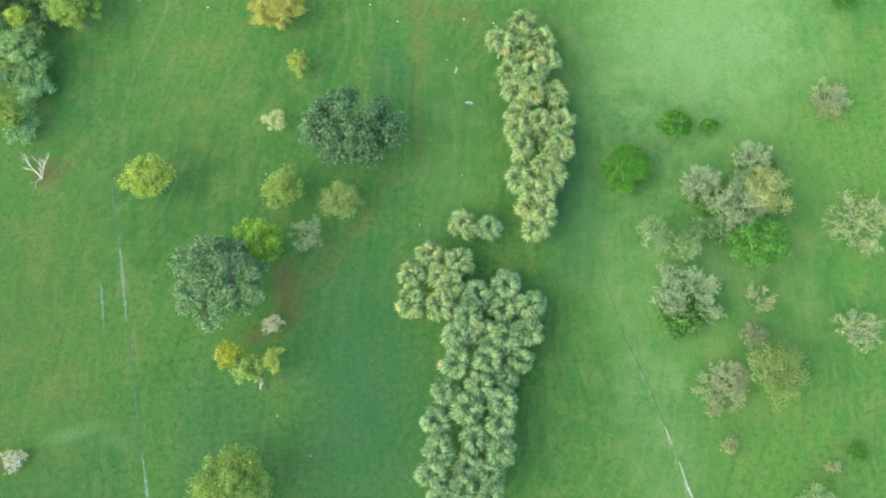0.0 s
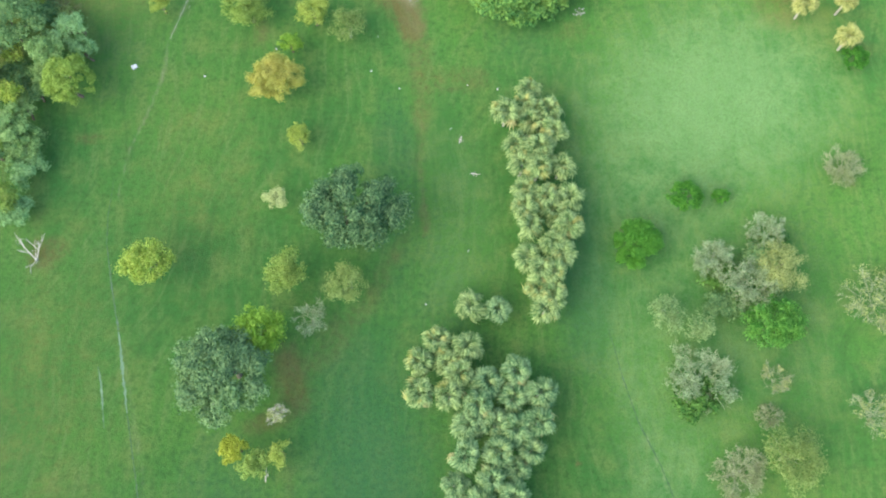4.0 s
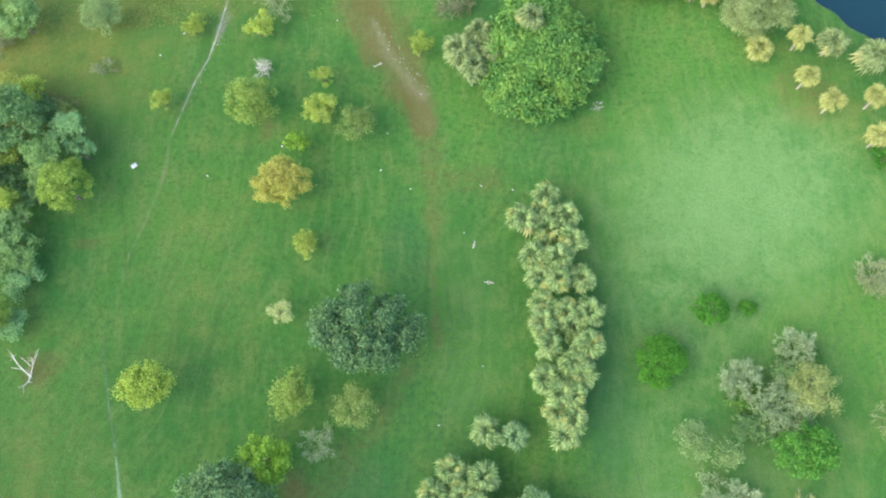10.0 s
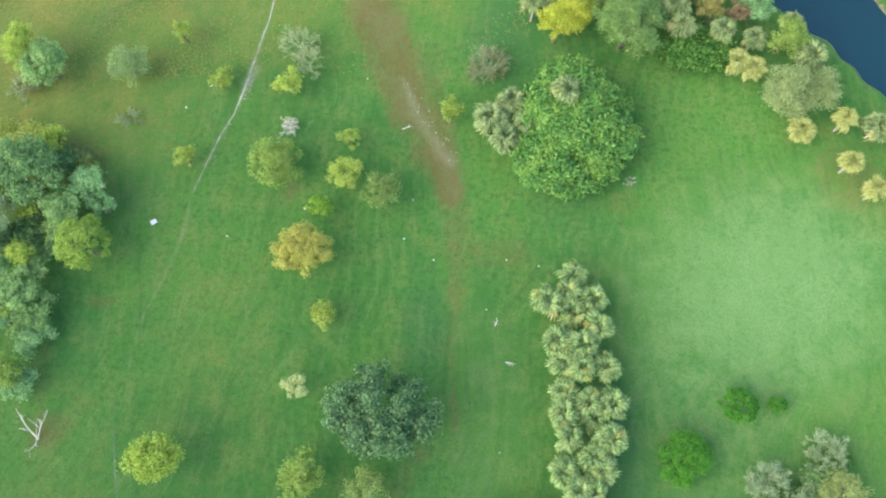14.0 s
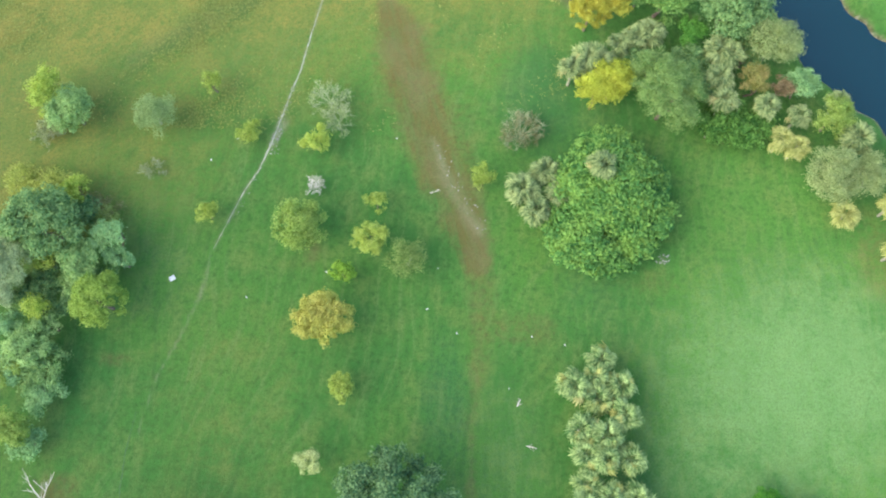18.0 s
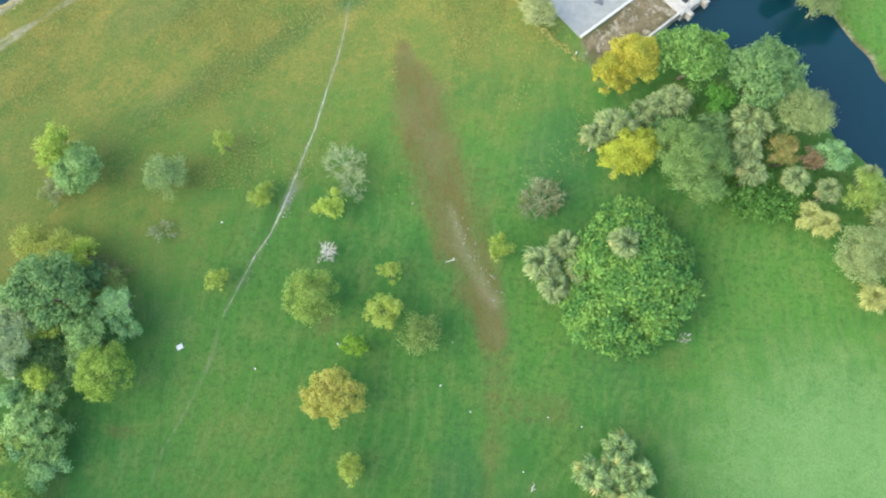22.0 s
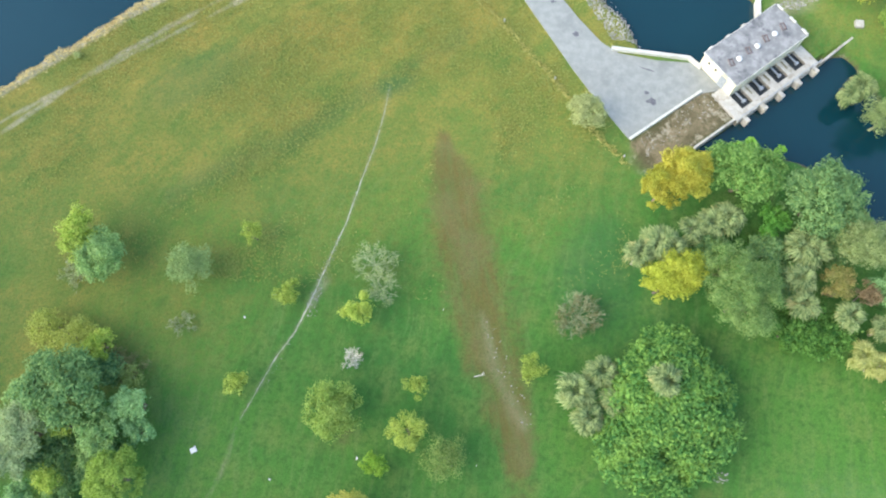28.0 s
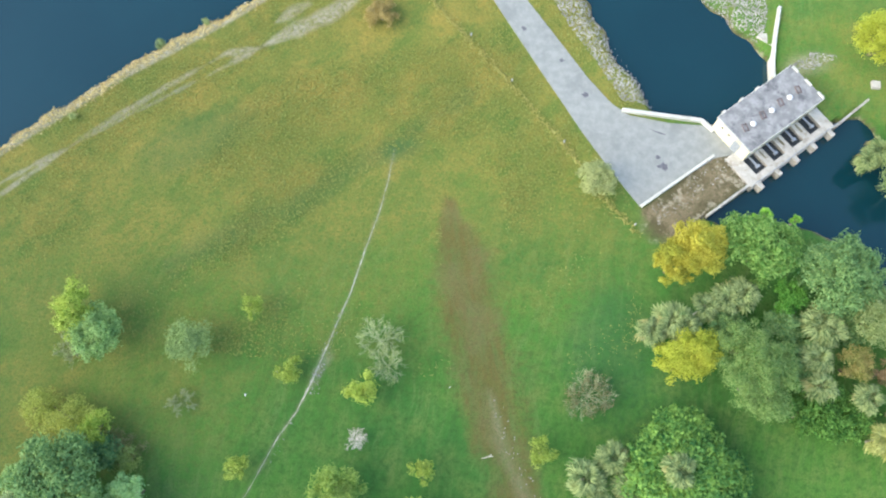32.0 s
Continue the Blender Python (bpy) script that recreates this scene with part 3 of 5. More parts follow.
for dims in ((-0.14, -DEEP - 0.14, TALL - 0.16, 0.0, 0.14, TALL + 0.05), (0.0, 0.06, TALL - 0.16, LONG, 0.14, TALL + 0.04), (0.0, -DEEP - 0.14, TALL - 0.16, LONG, -DEEP - 0.06, TALL + 0.04)):
    boxed("parapet", dims, WHITE_PAINT, station, "white painted roof edge", 0.025)
for y in (-0.55, -2.7, -4.75):
    boxed("parapet_block", (LONG - 0.12, y - 0.55, TALL - 0.3, LONG + 0.16, y + 0.45, TALL + 0.14), WHITE_PAINT, station, "white painted roof edge block")
for x in (1.0, 3.75, 6.3, 8.9):
    boxed("outlet_block", (x - 0.22, 0.05, TALL - 0.5, x + 0.22, 0.32, TALL + 0.1), WHITE_PAINT, station)


def dome(parent, x, y, r):
    bm = bmesh.new()
    bmesh.ops.create_uvsphere(bm, u_segments=20, v_segments=10, radius=r)
    for v in bm.verts:
        v.co = Vector((v.co.x + x, v.co.y + y, TALL + 0.18 + max(v.co.z, -0.02) * 0.7))
    curb = bmesh.new()
    tube(curb, (x, y, TALL), (x, y, TALL + 0.2), r * 0.7, r * 0.7, 16)
    vent = part("roof_vent", curb, GREY_STEEL, parent, "domed roof ventilator")
    return part("dome", bm, PLASTIC, vent, "white plastic dome")


def hatch(parent, x, y):
    bm = bmesh.new()
    for o in (-0.24, 0.24):
        box(bm, x - 0.5, y + o - 0.05, TALL, x + 0.5, y + o + 0.05, TALL + 0.14, 0.01)
    for o in (-0.42, 0.42):
        box(bm, x + o - 0.05, y - 0.24, TALL, x + o + 0.05, y + 0.24, TALL + 0.11, 0.01)
    frame_ob = part("roof_hatch", bm, RUSTY_STEEL, parent, "rusty hatch frame on the roof")
    frame_ob.matrix_basis = Matrix.Translation((x, y, 0)) @ pose(0, 0, 0, 0, 0, 70) @ Matrix.Translation((-x, -y, 0))


for x in (2.55, 5.45, 8.3):
    dome(station, x, -2.95, 0.36)
for x in (1.55, 4.3, 7.1, 9.9):
    hatch(station, x, -2.75)
boxed("door", (-0.05, -4.1, 0.02, 0.03, -3.1, 1.95), GREY_STEEL, station, "grey steel door")
for y in (-1.1, -2.2):
    boxed("wall_lamp", (-0.16, y - 0.12, 1.7, 0.03, y + 0.12, 1.9), DARK_STEEL, station)

deck = thing("intake_deck", 19.6, 110.7, 0.0, 42.2)
BAYS = (0.15, 3.0, 5.95, 8.85)
boxed("deck_strip", (-1.5, -8.45, -0.5, 11.95, -7.5, 0.06), CONCRETE, deck)
boxed("deck_strip", (-1.5, -7.5, -0.5, BAYS[0], -3.95, 0.06), CONCRETE, deck)
boxed("deck_strip", (BAYS[-1] + 1.75, -7.5, -0.5, 11.95, -5.32, 0.06), CONCRETE, deck)
# shallow near-black plate gives the bay openings their dark bottom
boxed("bay_floor", (BAYS[0], -7.5, -0.7, BAYS[-1] + 1.75, -5.32, -0.5), DARK_STEEL, deck, "dark plate closing the bottom of the gate bays")
for a, b in zip(BAYS, BAYS[1:]):
    boxed("deck_strip", (a + 1.75, -7.5, -0.5, b, -5.32, 0.06), CONCRETE, deck)
    boxed("slot_cover", (a + 2.2, -6.7, 0.06, b - 0.44, -5.5, 0.09), BROWN_WOOD, deck, "rusty slot cover")
for a in BAYS:
    stem = boxed("gate_arm", (a + 0.77, -6.7, -0.1, a + 0.95, -5.3, 0.12), GREY_STEEL, deck, "pale grey gate lifting arm")
    boxed("gate_shoe", (a + 0.6, -7.0, -0.12, a + 1.12, -6.68, 0.18), GREY_STEEL, stem)
    bm = bmesh.new()
    for k in range(9):
        box(bm, a + 0.05, -7.45 + k * 0.24, -0.16, a + 1.7, -7.40 + k * 0.24, -0.1)
    part("grating", bm, DARK_STEEL, deck, "dark steel grating over the bay")
for x in (-0.4, 2.45, 5.25, 8.1, 10.95):
    boxed("pier", (x - 0.28, -9.25, -2.6, x + 0.28, -8.45, 0.12), CONCRETE, deck, "concrete pier head")
boxed("front_wall", (-1.5, -8.5, -2.6, 11.95, -8.2, -0.5), CONCRETE, deck)
boxed("side_wall", (-1.5, -8.2, -2.6, -1.2, -4.0, -0.5), CONCRETE, deck)
bm = bmesh.new()
for x in np.arange(-1.2, 11.9, 1.45):
    tube(bm, (x, -8.36, 0.06), (x, -8.36, 1.0), 0.03, 0.03, 6)
for z in (0.55, 1.0):
    tube(bm, (-1.2, -8.36, z), (11.85, -8.36, z), 0.025, 0.025, 6)
part("handrail", bm, GREY_STEEL, deck, "thin steel handrail")
tagged(station, "low cream pump house with stained flat roof beside canal", "pump house")
tagged(deck, "concrete intake deck with four gate bays and piers", "deck")
pad = boxed("valve_box", (38.73, 118.02, -0.3, 39.73, 119.02, 0.35), CONCRETE)
tagged(pad, "square pale concrete valve box on the far bank", "valve box")


# ---- riprap stones ----
def riprap(name, poly, count, seed, label, size=(0.05, 0.14)):
    rng = np.random.default_rng(seed)
    pts = np.array(poly)
    lo, hi = pts.min(0), pts.max(0)
    spots = rng.uniform(lo, hi, (count * 8, 2))
    spots = spots[inside(spots, poly) > 0][:count]
    base = bmesh.new()
    bmesh.ops.create_icosphere(base, subdivisions=1, radius=1.0)
    bv, bf = np.array([v.co[:] for v in base.verts]), np.array([[v.index for v in f.verts] for f in base.faces])
    base.free()
    all_v, all_f = [], []
    for k, (x, y) in enumerate(spots):
        col, row = int(round((x - X0) / STEP)), int(round((y - Y0) / STEP))
        z = height[min(row, rows_n - 1) * cols_n + min(col, cols_n - 1)]
        r = rng.uniform(*size)
        v = bv * (1 + rng.uniform(-0.25, 0.25, (len(bv), 1))) * rng.uniform(0.6, 1.1, 3) * r + (x, y, max(z, -1.15) + r * 0.2)
        all_f.append(bf + k * len(bv))
        all_v.append(v)
    me = bpy.data.meshes.new(name)
    me.from_pydata(np.concatenate(all_v).tolist(), [], np.concatenate(all_f).tolist())
    me.materials.append(STONE)
    return tagged(new(name, me), label, "stones", kind="stuff")


riprap("riprap", [(-2.6, 130.2), (-0.8, 127.6), (2.2, 122.9), (6.2, 117.6), (9.0, 113.2), (12.9, 113.1), (11.7, 116.2), (8.7, 120.1), (5.4, 124.6), (2.8, 129.4), (1.3, 132.3)], 2600, 5, "pale broken limestone riprap on the basin bank")
riprap("riprap", [(15.9, 132.2), (18.8, 128.8), (22.5, 125.6), (25.6, 123.3), (26.1, 124.7), (26.7, 127.8), (26.1, 131.1), (21.7, 133.8)], 2000, 6, "pale broken limestone riprap below the lawn")
riprap("riprap", [(-60.1, 101.9), (-58.3, 103.1), (-55.9, 105.9), (-57.4, 106.2)], 50, 7, "few pale stones at the canal edge")
riprap("rubble", [(-3.5, 76.3), (-2.5, 76.7), (0.3, 70.8), (2.9, 66.3), (1.7, 65.3), (-1.3, 70.8)], 40, 8, "scattered pale rubble and shell on the bare strip", (0.04, 0.12))
riprap("rubble", [(-22.7, 74.7), (-21.6, 74.9), (-21.3, 78.3), (-22.2, 78.4)], 45, 9, "scattered pale rubble beside the footpath", (0.04, 0.12))
riprap("rubble", [(28.6, 119.8), (32.0, 120.0), (35.4, 122.2), (31.9, 122.4)], 260, 10, "scattered pale rubble on the grass by the pump house", (0.04, 0.13))
riprap("rubble", [(13.6, 97.7), (19.5, 103.2), (22.9, 105.4), (21.4, 107.4), (19.0, 105.4), (12.6, 99.4)], 110, 12, "scattered pale rubble on the muddy strip by the kerb", (0.04, 0.14))
riprap("riprap", [(-79, 84.6), (-63.8, 99.1), (-52.2, 110.3), (-40.8, 119.7), (-30, 130.2), (-29.6, 130.8), (-40.6, 120.5), (-52, 111.1), (-63.6, 99.9), (-79, 85.4)], 70, 13, "few pale stones along the canal edge", (0.06, 0.2))
riprap("rubble", [(-25.7, 66.7), (-25.3, 67.1), (-21.8, 77.1), (-20.8, 80.3), (-19.9, 85.5), (-20.4, 85.5), (-21.8, 80.4), (-23.0, 75.1)], 110, 14, "tiny pale shell scraps scattered along the footpath", (0.025, 0.07))
riprap("rubble", [(21.1, 62.1), (22.7, 62.3), (22.8, 63.2), (21.2, 63.3)], 22, 15, "small heap of pale rubble on the lawn", (0.05, 0.14))


# ---- plants ----
def lawn(x, y):
    col, row = int(round((x - X0) / STEP)), int(round((y - Y0) / STEP))
    if 0 <= col < cols_n and 0 <= row < rows_n:
        return float(height[row * cols_n + col])
    return -0.05


LEAVES = {
    "oak": foliage("oak_leaves", (0.036, 0.112, 0.048), (0.250, 0.395, 0.160)),
    "deepgreen": foliage("deep_green_leaves", (0.072, 0.182, 0.066), (0.250, 0.400, 0.140)),
    "lime": foliage("lime_leaves", (0.140, 0.300, 0.030), (0.330, 0.510, 0.075)),
    "lime_dark": foliage("fresh_green_leaves", (0.050, 0.195, 0.028), (0.165, 0.380, 0.065)),
    "yellowgreen": foliage("yellow_green_leaves", (0.205, 0.335, 0.048), (0.480, 0.570, 0.115)),
    "olive": foliage("olive_leaves", (0.145, 0.265, 0.048), (0.365, 0.490, 0.120), (0.40, 0.42, 0.10), 0.2),
    "sparse_olive": foliage("thin_olive_leaves", (0.135, 0.228, 0.056), (0.330, 0.420, 0.128)),
    "sparse_pale": foliage("pale_leaves", (0.165, 0.275, 0.095), (0.360, 0.480, 0.190)),
    "sparse_yellow": foliage("dull_yellow_leaves", (0.240, 0.305, 0.090), (0.440, 0.480, 0.180)),
    "yellow": foliage("autumn_yellow_leaves", (0.310, 0.300, 0.032), (0.620, 0.560, 0.090), (0.34, 0.42, 0.07), 0.5),
    "orange": foliage("orange_leaves", (0.300, 0.300, 0.055), (0.570, 0.535, 0.140), (0.34, 0.42, 0.08), 0.5),
    "rust": foliage("rust_leaves", (0.150, 0.190, 0.050), (0.380, 0.370, 0.110), (0.36, 0.22, 0.10), 0.45),
    "yellowlime": foliage("yellow_lime_leaves", (0.270, 0.340, 0.036), (0.560, 0.610, 0.090), (0.42, 0.40, 0.05), 0.4),
    "cream": foliage("cream_leaves", (0.320, 0.390, 0.140), (0.530, 0.590, 0.265)),
    "sapling": foliage("sapling_leaves", (0.190, 0.298, 0.046), (0.465, 0.545, 0.122)),
    "bush": foliage("bush_leaves", (0.034, 0.165, 0.018), (0.120, 0.330, 0.040)),
    "ball": foliage("round_crown_leaves", (0.143, 0.254, 0.040), (0.397, 0.539, 0.111)),
    "bluegreen": foliage("blue_green_leaves", (0.125, 0.285, 0.112), (0.350, 0.550, 0.225)),
    "greygreen": foliage("grey_green_leaves", (0.232, 0.329, 0.146), (0.451, 0.549, 0.281)),
    "feather": foliage("feathery_grey_leaves", (0.175, 0.262, 0.088), (0.395, 0.465, 0.190)),
    "feather_green": foliage("feathery_green_leaves", (0.100, 0.215, 0.055), (0.310, 0.440, 0.140)),
    "lightgreen": foliage("light_green_leaves", (0.138, 0.280, 0.088), (0.380, 0.545, 0.195)),
    "red": foliage("dull_red_leaves", (0.170, 0.145, 0.070), (0.370, 0.270, 0.145)),
    "mound": foliage("vine_leaves", (0.034, 0.142, 0.036), (0.195, 0.395, 0.092), (0.31, 0.47, 0.09), 0.45),
    "vine": foliage("dark_vine_leaves", (0.040, 0.140, 0.025), (0.170, 0.340, 0.070)),
    "grove": foliage("grove_leaves", (0.060, 0.180, 0.035), (0.260, 0.430, 0.110)),
    "dry_weeds": foliage("airy_yellow_weeds", (0.250, 0.315, 0.062), (0.430, 0.480, 0.115)),
    "dry_brush": foliage("dull_brown_brush", (0.130, 0.150, 0.055), (0.260, 0.260, 0.110)),
    "reeds": foliage("tan_reeds", (0.430, 0.350, 0.130), (0.680, 0.570, 0.270), clear=0.2),
    "lichen": foliage("lichen_grey_leaves", (0.160, 0.262, 0.118), (0.405, 0.505, 0.268)),
    "mauve_tips": foliage("mauve_grey_tips", (0.170, 0.230, 0.095), (0.350, 0.400, 0.190)),
    "brown_tips": foliage("brown_tips", (0.120, 0.135, 0.055), (0.270, 0.260, 0.120)),
    "weeds": foliage("meadow_weeds", (0.145, 0.205, 0.045), (0.310, 0.320, 0.090), clear=0.2),
    "tall_grass": foliage("tall_dry_grass", (0.260, 0.270, 0.070), (0.470, 0.440, 0.140), clear=0.2),
}
LEAVES["orange_shrub"] = foliage("dry_tan_leaves", (0.270, 0.215, 0.075), (0.520, 0.420, 0.165))
LEAVES["pale_ball"] = foliage("dull_olive_leaves", (0.250, 0.310, 0.110), (0.510, 0.550, 0.240))
# key: label, category, leaf length, fullness, flatness, lumpiness
KINDS = {
    "oak": ("large dark green oak with dense lumpy crown on the lawn", "tree", 0.36, 1.15, 0.78, 2.0),
    "deepgreen": ("dense deep green broadleaf tree in a thicket", "tree", 0.40, 1.15, 0.8, 1.0),
    "lime": ("bright lime green tree with small leaves", "tree", 0.30, 1.1, 0.85, 0.9),
    "lime_dark": ("fresh green leafy tree among bare thicket", "tree", 0.34, 1.1, 0.8, 0.9),
    "yellowgreen": ("yellow-green broadleaf tree with uneven crown", "tree", 0.30, 0.8, 0.9, 1.3),
    "olive": ("olive yellow tree with loose crown", "tree", 0.28, 0.85, 0.85, 1.2),
    "sparse_olive": ("thin olive tree with sparse crown", "tree", 0.24, 0.38, 0.8, 1.3),
    "sparse_pale": ("pale green shrub with thin feathery leaves", "shrub", 0.24, 0.40, 0.8, 1.3),
    "lightgreen": ("light green broadleaf tree in a thicket", "tree", 0.32, 1.1, 0.85, 1.0),
    "red": ("small dull red tree near the canal", "tree", 0.28, 0.9, 0.85, 1.0),
    "pale_ball": ("round pale green shrub at the meadow edge", "shrub", 0.26, 1.3, 0.9, 0.5),
    "sparse_yellow": ("dull yellow shrub with thin crown", "shrub", 0.24, 0.38, 0.75, 1.2),
    "yellow": ("bright yellow autumn tree with dense crown", "tree", 0.30, 1.5, 0.85, 0.7),
    "orange": ("orange-brown tree with dense lumpy crown on grass", "tree", 0.28, 1.4, 0.85, 0.7),
    "orange_shrub": ("orange dry shrub in the meadow", "shrub", 0.24, 0.9, 0.6, 1.0),
    "rust": ("green and rust red tree near the canal", "tree", 0.28, 0.9, 0.85, 1.0),
    "yellowlime": ("small yellow tree with loose crown on the lawn", "tree", 0.28, 1.0, 0.9, 1.0),
    "cream": ("small cream-leaved young tree on the lawn", "tree", 0.22, 0.9, 1.1, 1.0),
    "sapling": ("small yellow-green young tree on the lawn", "tree", 0.24, 0.8, 0.95, 1.0),
    "bush": ("low rounded dark green bush on the lawn", "bush", 0.24, 1.9, 0.9, 0.3),
    "ball": ("round yellow-green tree at the thicket edge", "tree", 0.26, 1.5, 0.9, 0.4),
    "bluegreen": ("blue-green broadleaf tree in a thicket", "tree", 0.30, 1.1, 0.85, 1.0),
    "greygreen": ("grey-green soft tree in a thicket", "tree", 0.28, 1.0, 0.8, 1.0),
    "feather": ("grey-green feathery tree with thin branches", "tree", 0.24, 0.6, 0.85, 1.3),
    "feather_green": ("soft blue-green feathery tree in the grove", "tree", 0.24, 0.95, 0.85, 1.1),
    "mound": ("vine-covered bright green tree mound on the lawn", "tree", 0.44, 1.4, 0.8, 0.5),
    "dry_weeds": ("airy yellow weedy shrub at the thicket edge", "shrub", 0.24, 0.30, 0.6, 1.3),
    "dry_brush": ("low dull brown brush beside the thicket", "shrub", 0.24, 0.5, 0.6, 1.2),
    "vine": ("low dark green undergrowth beneath taller trees", "bush", 0.40, 1.1, 0.6, 0.8),
    "grove": ("green leafy tree at the canal bank", "tree", 0.38, 1.1, 0.85, 1.0),
}
DOMES = {"ball", "bush", "pale_ball", "mound"}
seed_count = [100]


def leaf_cloud(name, spots, normals, sizes, material, slim=0.5):
    """Many small bent leaves as one mesh."""
    rng = np.random.default_rng(seed_count[0])
    n = len(spots)
    normals = normals / np.linalg.norm(normals, axis=1, keepdims=True)
    turn = rng.normal(size=(n, 3))
    along = np.cross(normals, turn)
    along /= np.linalg.norm(along, axis=1, keepdims=True) + 1e-9
    across = np.cross(normals, along)
    s = sizes[:, None]
    droop = normals * s * 0.22
    v = np.stack([spots - along * s * 0.5 - droop, spots + across * s * slim * 0.5, spots + along * s * 0.5 - droop, spots - across * s * slim * 0.5], 1).reshape(-1, 3)
    f = np.arange(4 * n).reshape(n, 4)
    f = np.concatenate([f[:, [0, 1, 3]], f[:, [1, 2, 3]]])
    me = bpy.data.meshes.new(name)
    me.vertices.add(4 * n)
    me.vertices.foreach_set("co", v.astype(np.float32).ravel())
    me.loops.add(6 * n)
    me.loops.foreach_set("vertex_index", f.ravel().astype(np.int32))
    me.polygons.add(2 * n)
    me.polygons.foreach_set("loop_start", np.arange(0, 6 * n, 3, dtype=np.int32))
    me.update(calc_edges=True)
    me.materials.append(material)
    return me


def broad(x, y, zc, r, key, stretch=(1.0, 1.0), bites=()):
    """A broadleaf tree or shrub: crown centre at zc over the lawn, crown radius r, wider by stretch, open at the bites."""
    label, category, leaf, full, flat, lump = KINDS[key]
    seed_count[0] += 1
    r *= 1.08
    rng = np.random.default_rng(seed_count[0])
    z0 = max(lawn(x, y), -0.9)
    ob = thing({"shrub": "shrub", "bush": "bush"}.get(category, "tree"), x, y, z0)
    leaf = min(leaf, 0.15 + r * 0.12) * (0.82 if key not in ("mound", "vine", "grove") else 1.0)
    flat = min(flat, max(0.45, (zc - 0.1) / r)) if category != "tree" else min(flat, max(0.5, (zc - 0.15) / r))
    # clumps fill an uneven dome
    count = int((12 + 6.5 * r ** 1.6) * (2.0 if key in DOMES else 1.25 if key == "oak" else 1.45 if r < 3.4 else 1.0))
    dirs = rng.normal(size=(count, 3))
    dirs /= np.linalg.norm(dirs, axis=1, keepdims=True)
    rho, spin = np.sqrt(rng.random(count)), rng.uniform(0, 2 * math.pi, count)
    top = np.column_stack([rho * np.cos(spin), rho * np.sin(spin), np.sqrt(1 - rho**2 * 0.9)])
    dirs = np.where(rng.random((count, 1)) < 0.6, top, dirs)
    dirs[:, 2] = np.where(dirs[:, 2] < -0.25, -dirs[:, 2], dirs[:, 2])
    lobes = rng.normal(size=(5, 3))
    lobes /= np.linalg.norm(lobes, axis=1, keepdims=True)
    swell = 1 + 0.14 * lump * np.tanh((dirs @ lobes.T).max(1) * 2 - 1.2)
    reach = rng.uniform(0.7 if key in DOMES else 0.08 if r < 2 else 0.3 if r < 3.4 else 0.45, 1.0, count) ** 0.5 * swell * r * 0.93
    centres = dirs * reach[:, None] * (*stretch, flat)
    radii = rng.uniform(0.14, 0.30, count) * (0.8 + 0.4 * lump) * r ** 0.8
    radii = np.clip(radii, 0.2, 1.05) * (0.78 if key == "oak" else 1.0)
    for bx, by, br in bites:
        sunk = np.hypot(centres[:, 0] - bx, centres[:, 1] - by) < br
        centres[sunk, 2] = -0.35 * r * flat
        radii[sunk] *= 0.7
    per = np.maximum(6, (full * 9.5 * radii ** 2 / (leaf * leaf * 0.5)).astype(int))
    owner = np.repeat(np.arange(count), per)
    d = rng.normal(size=(len(owner), 3))
    d /= np.linalg.norm(d, axis=1, keepdims=True)
    d[:, 2] = np.where(rng.random(len(owner)) < 0.6, np.abs(d[:, 2]), d[:, 2])
    spots = centres[owner] + d * (radii[owner] * rng.uniform(0.42, 1.22, len(owner)) * np.where(rng.random(len(owner)) < 0.12, 1.3, 1.0))[:, None] * (1, 1, 0.8)
    spots[:, 2] += zc
    spots[:, 2] = np.maximum(spots[:, 2], 0.12)
    normals = d + rng.normal(size=d.shape) * 0.75 + (0, 0, 0.6)
    sizes = leaf * rng.uniform(0.65, 1.3, len(owner))
    me = leaf_cloud("crown", spots, normals, sizes, LEAVES[key], 0.55)
    crown = new("crown", me)
    crown.parent = ob
    bark = GREY_WOOD if key in ("feather", "sparse_pale", "sparse_olive", "cream") else BARK
    bm = bmesh.new()
    thick = 0.03 + 0.045 * r
    lean = Vector((rng.normal() * 0.12, rng.normal() * 0.12, 0)) * zc
    fork = Vector((0, 0, max(0.25, zc - r * flat * 0.75))) + lean
    tube(bm, (0, 0, -0.3), fork * 0.5, thick * 1.35, thick, 8)
    tube(bm, fork * 0.5, fork, thick, thick * 0.85, 8)
    part("trunk", bm, bark, ob)
    order = np.argsort(-radii)[: int(min(9, 4 + r))]
    for k in order:
        tip = Vector(centres[k]) + Vector((0, 0, zc))
        mid = fork.lerp(tip, 0.5) + Vector((0, 0, 0.15 * r))
        bm = bmesh.new()
        tube(bm, fork, mid, thick * 0.6, thick * 0.35, 6)
        tube(bm, mid, tip, thick * 0.35, thick * 0.12, 6)
        part("limb", bm, bark, ob)
    return tagged(ob, label, category, "trees of the park")


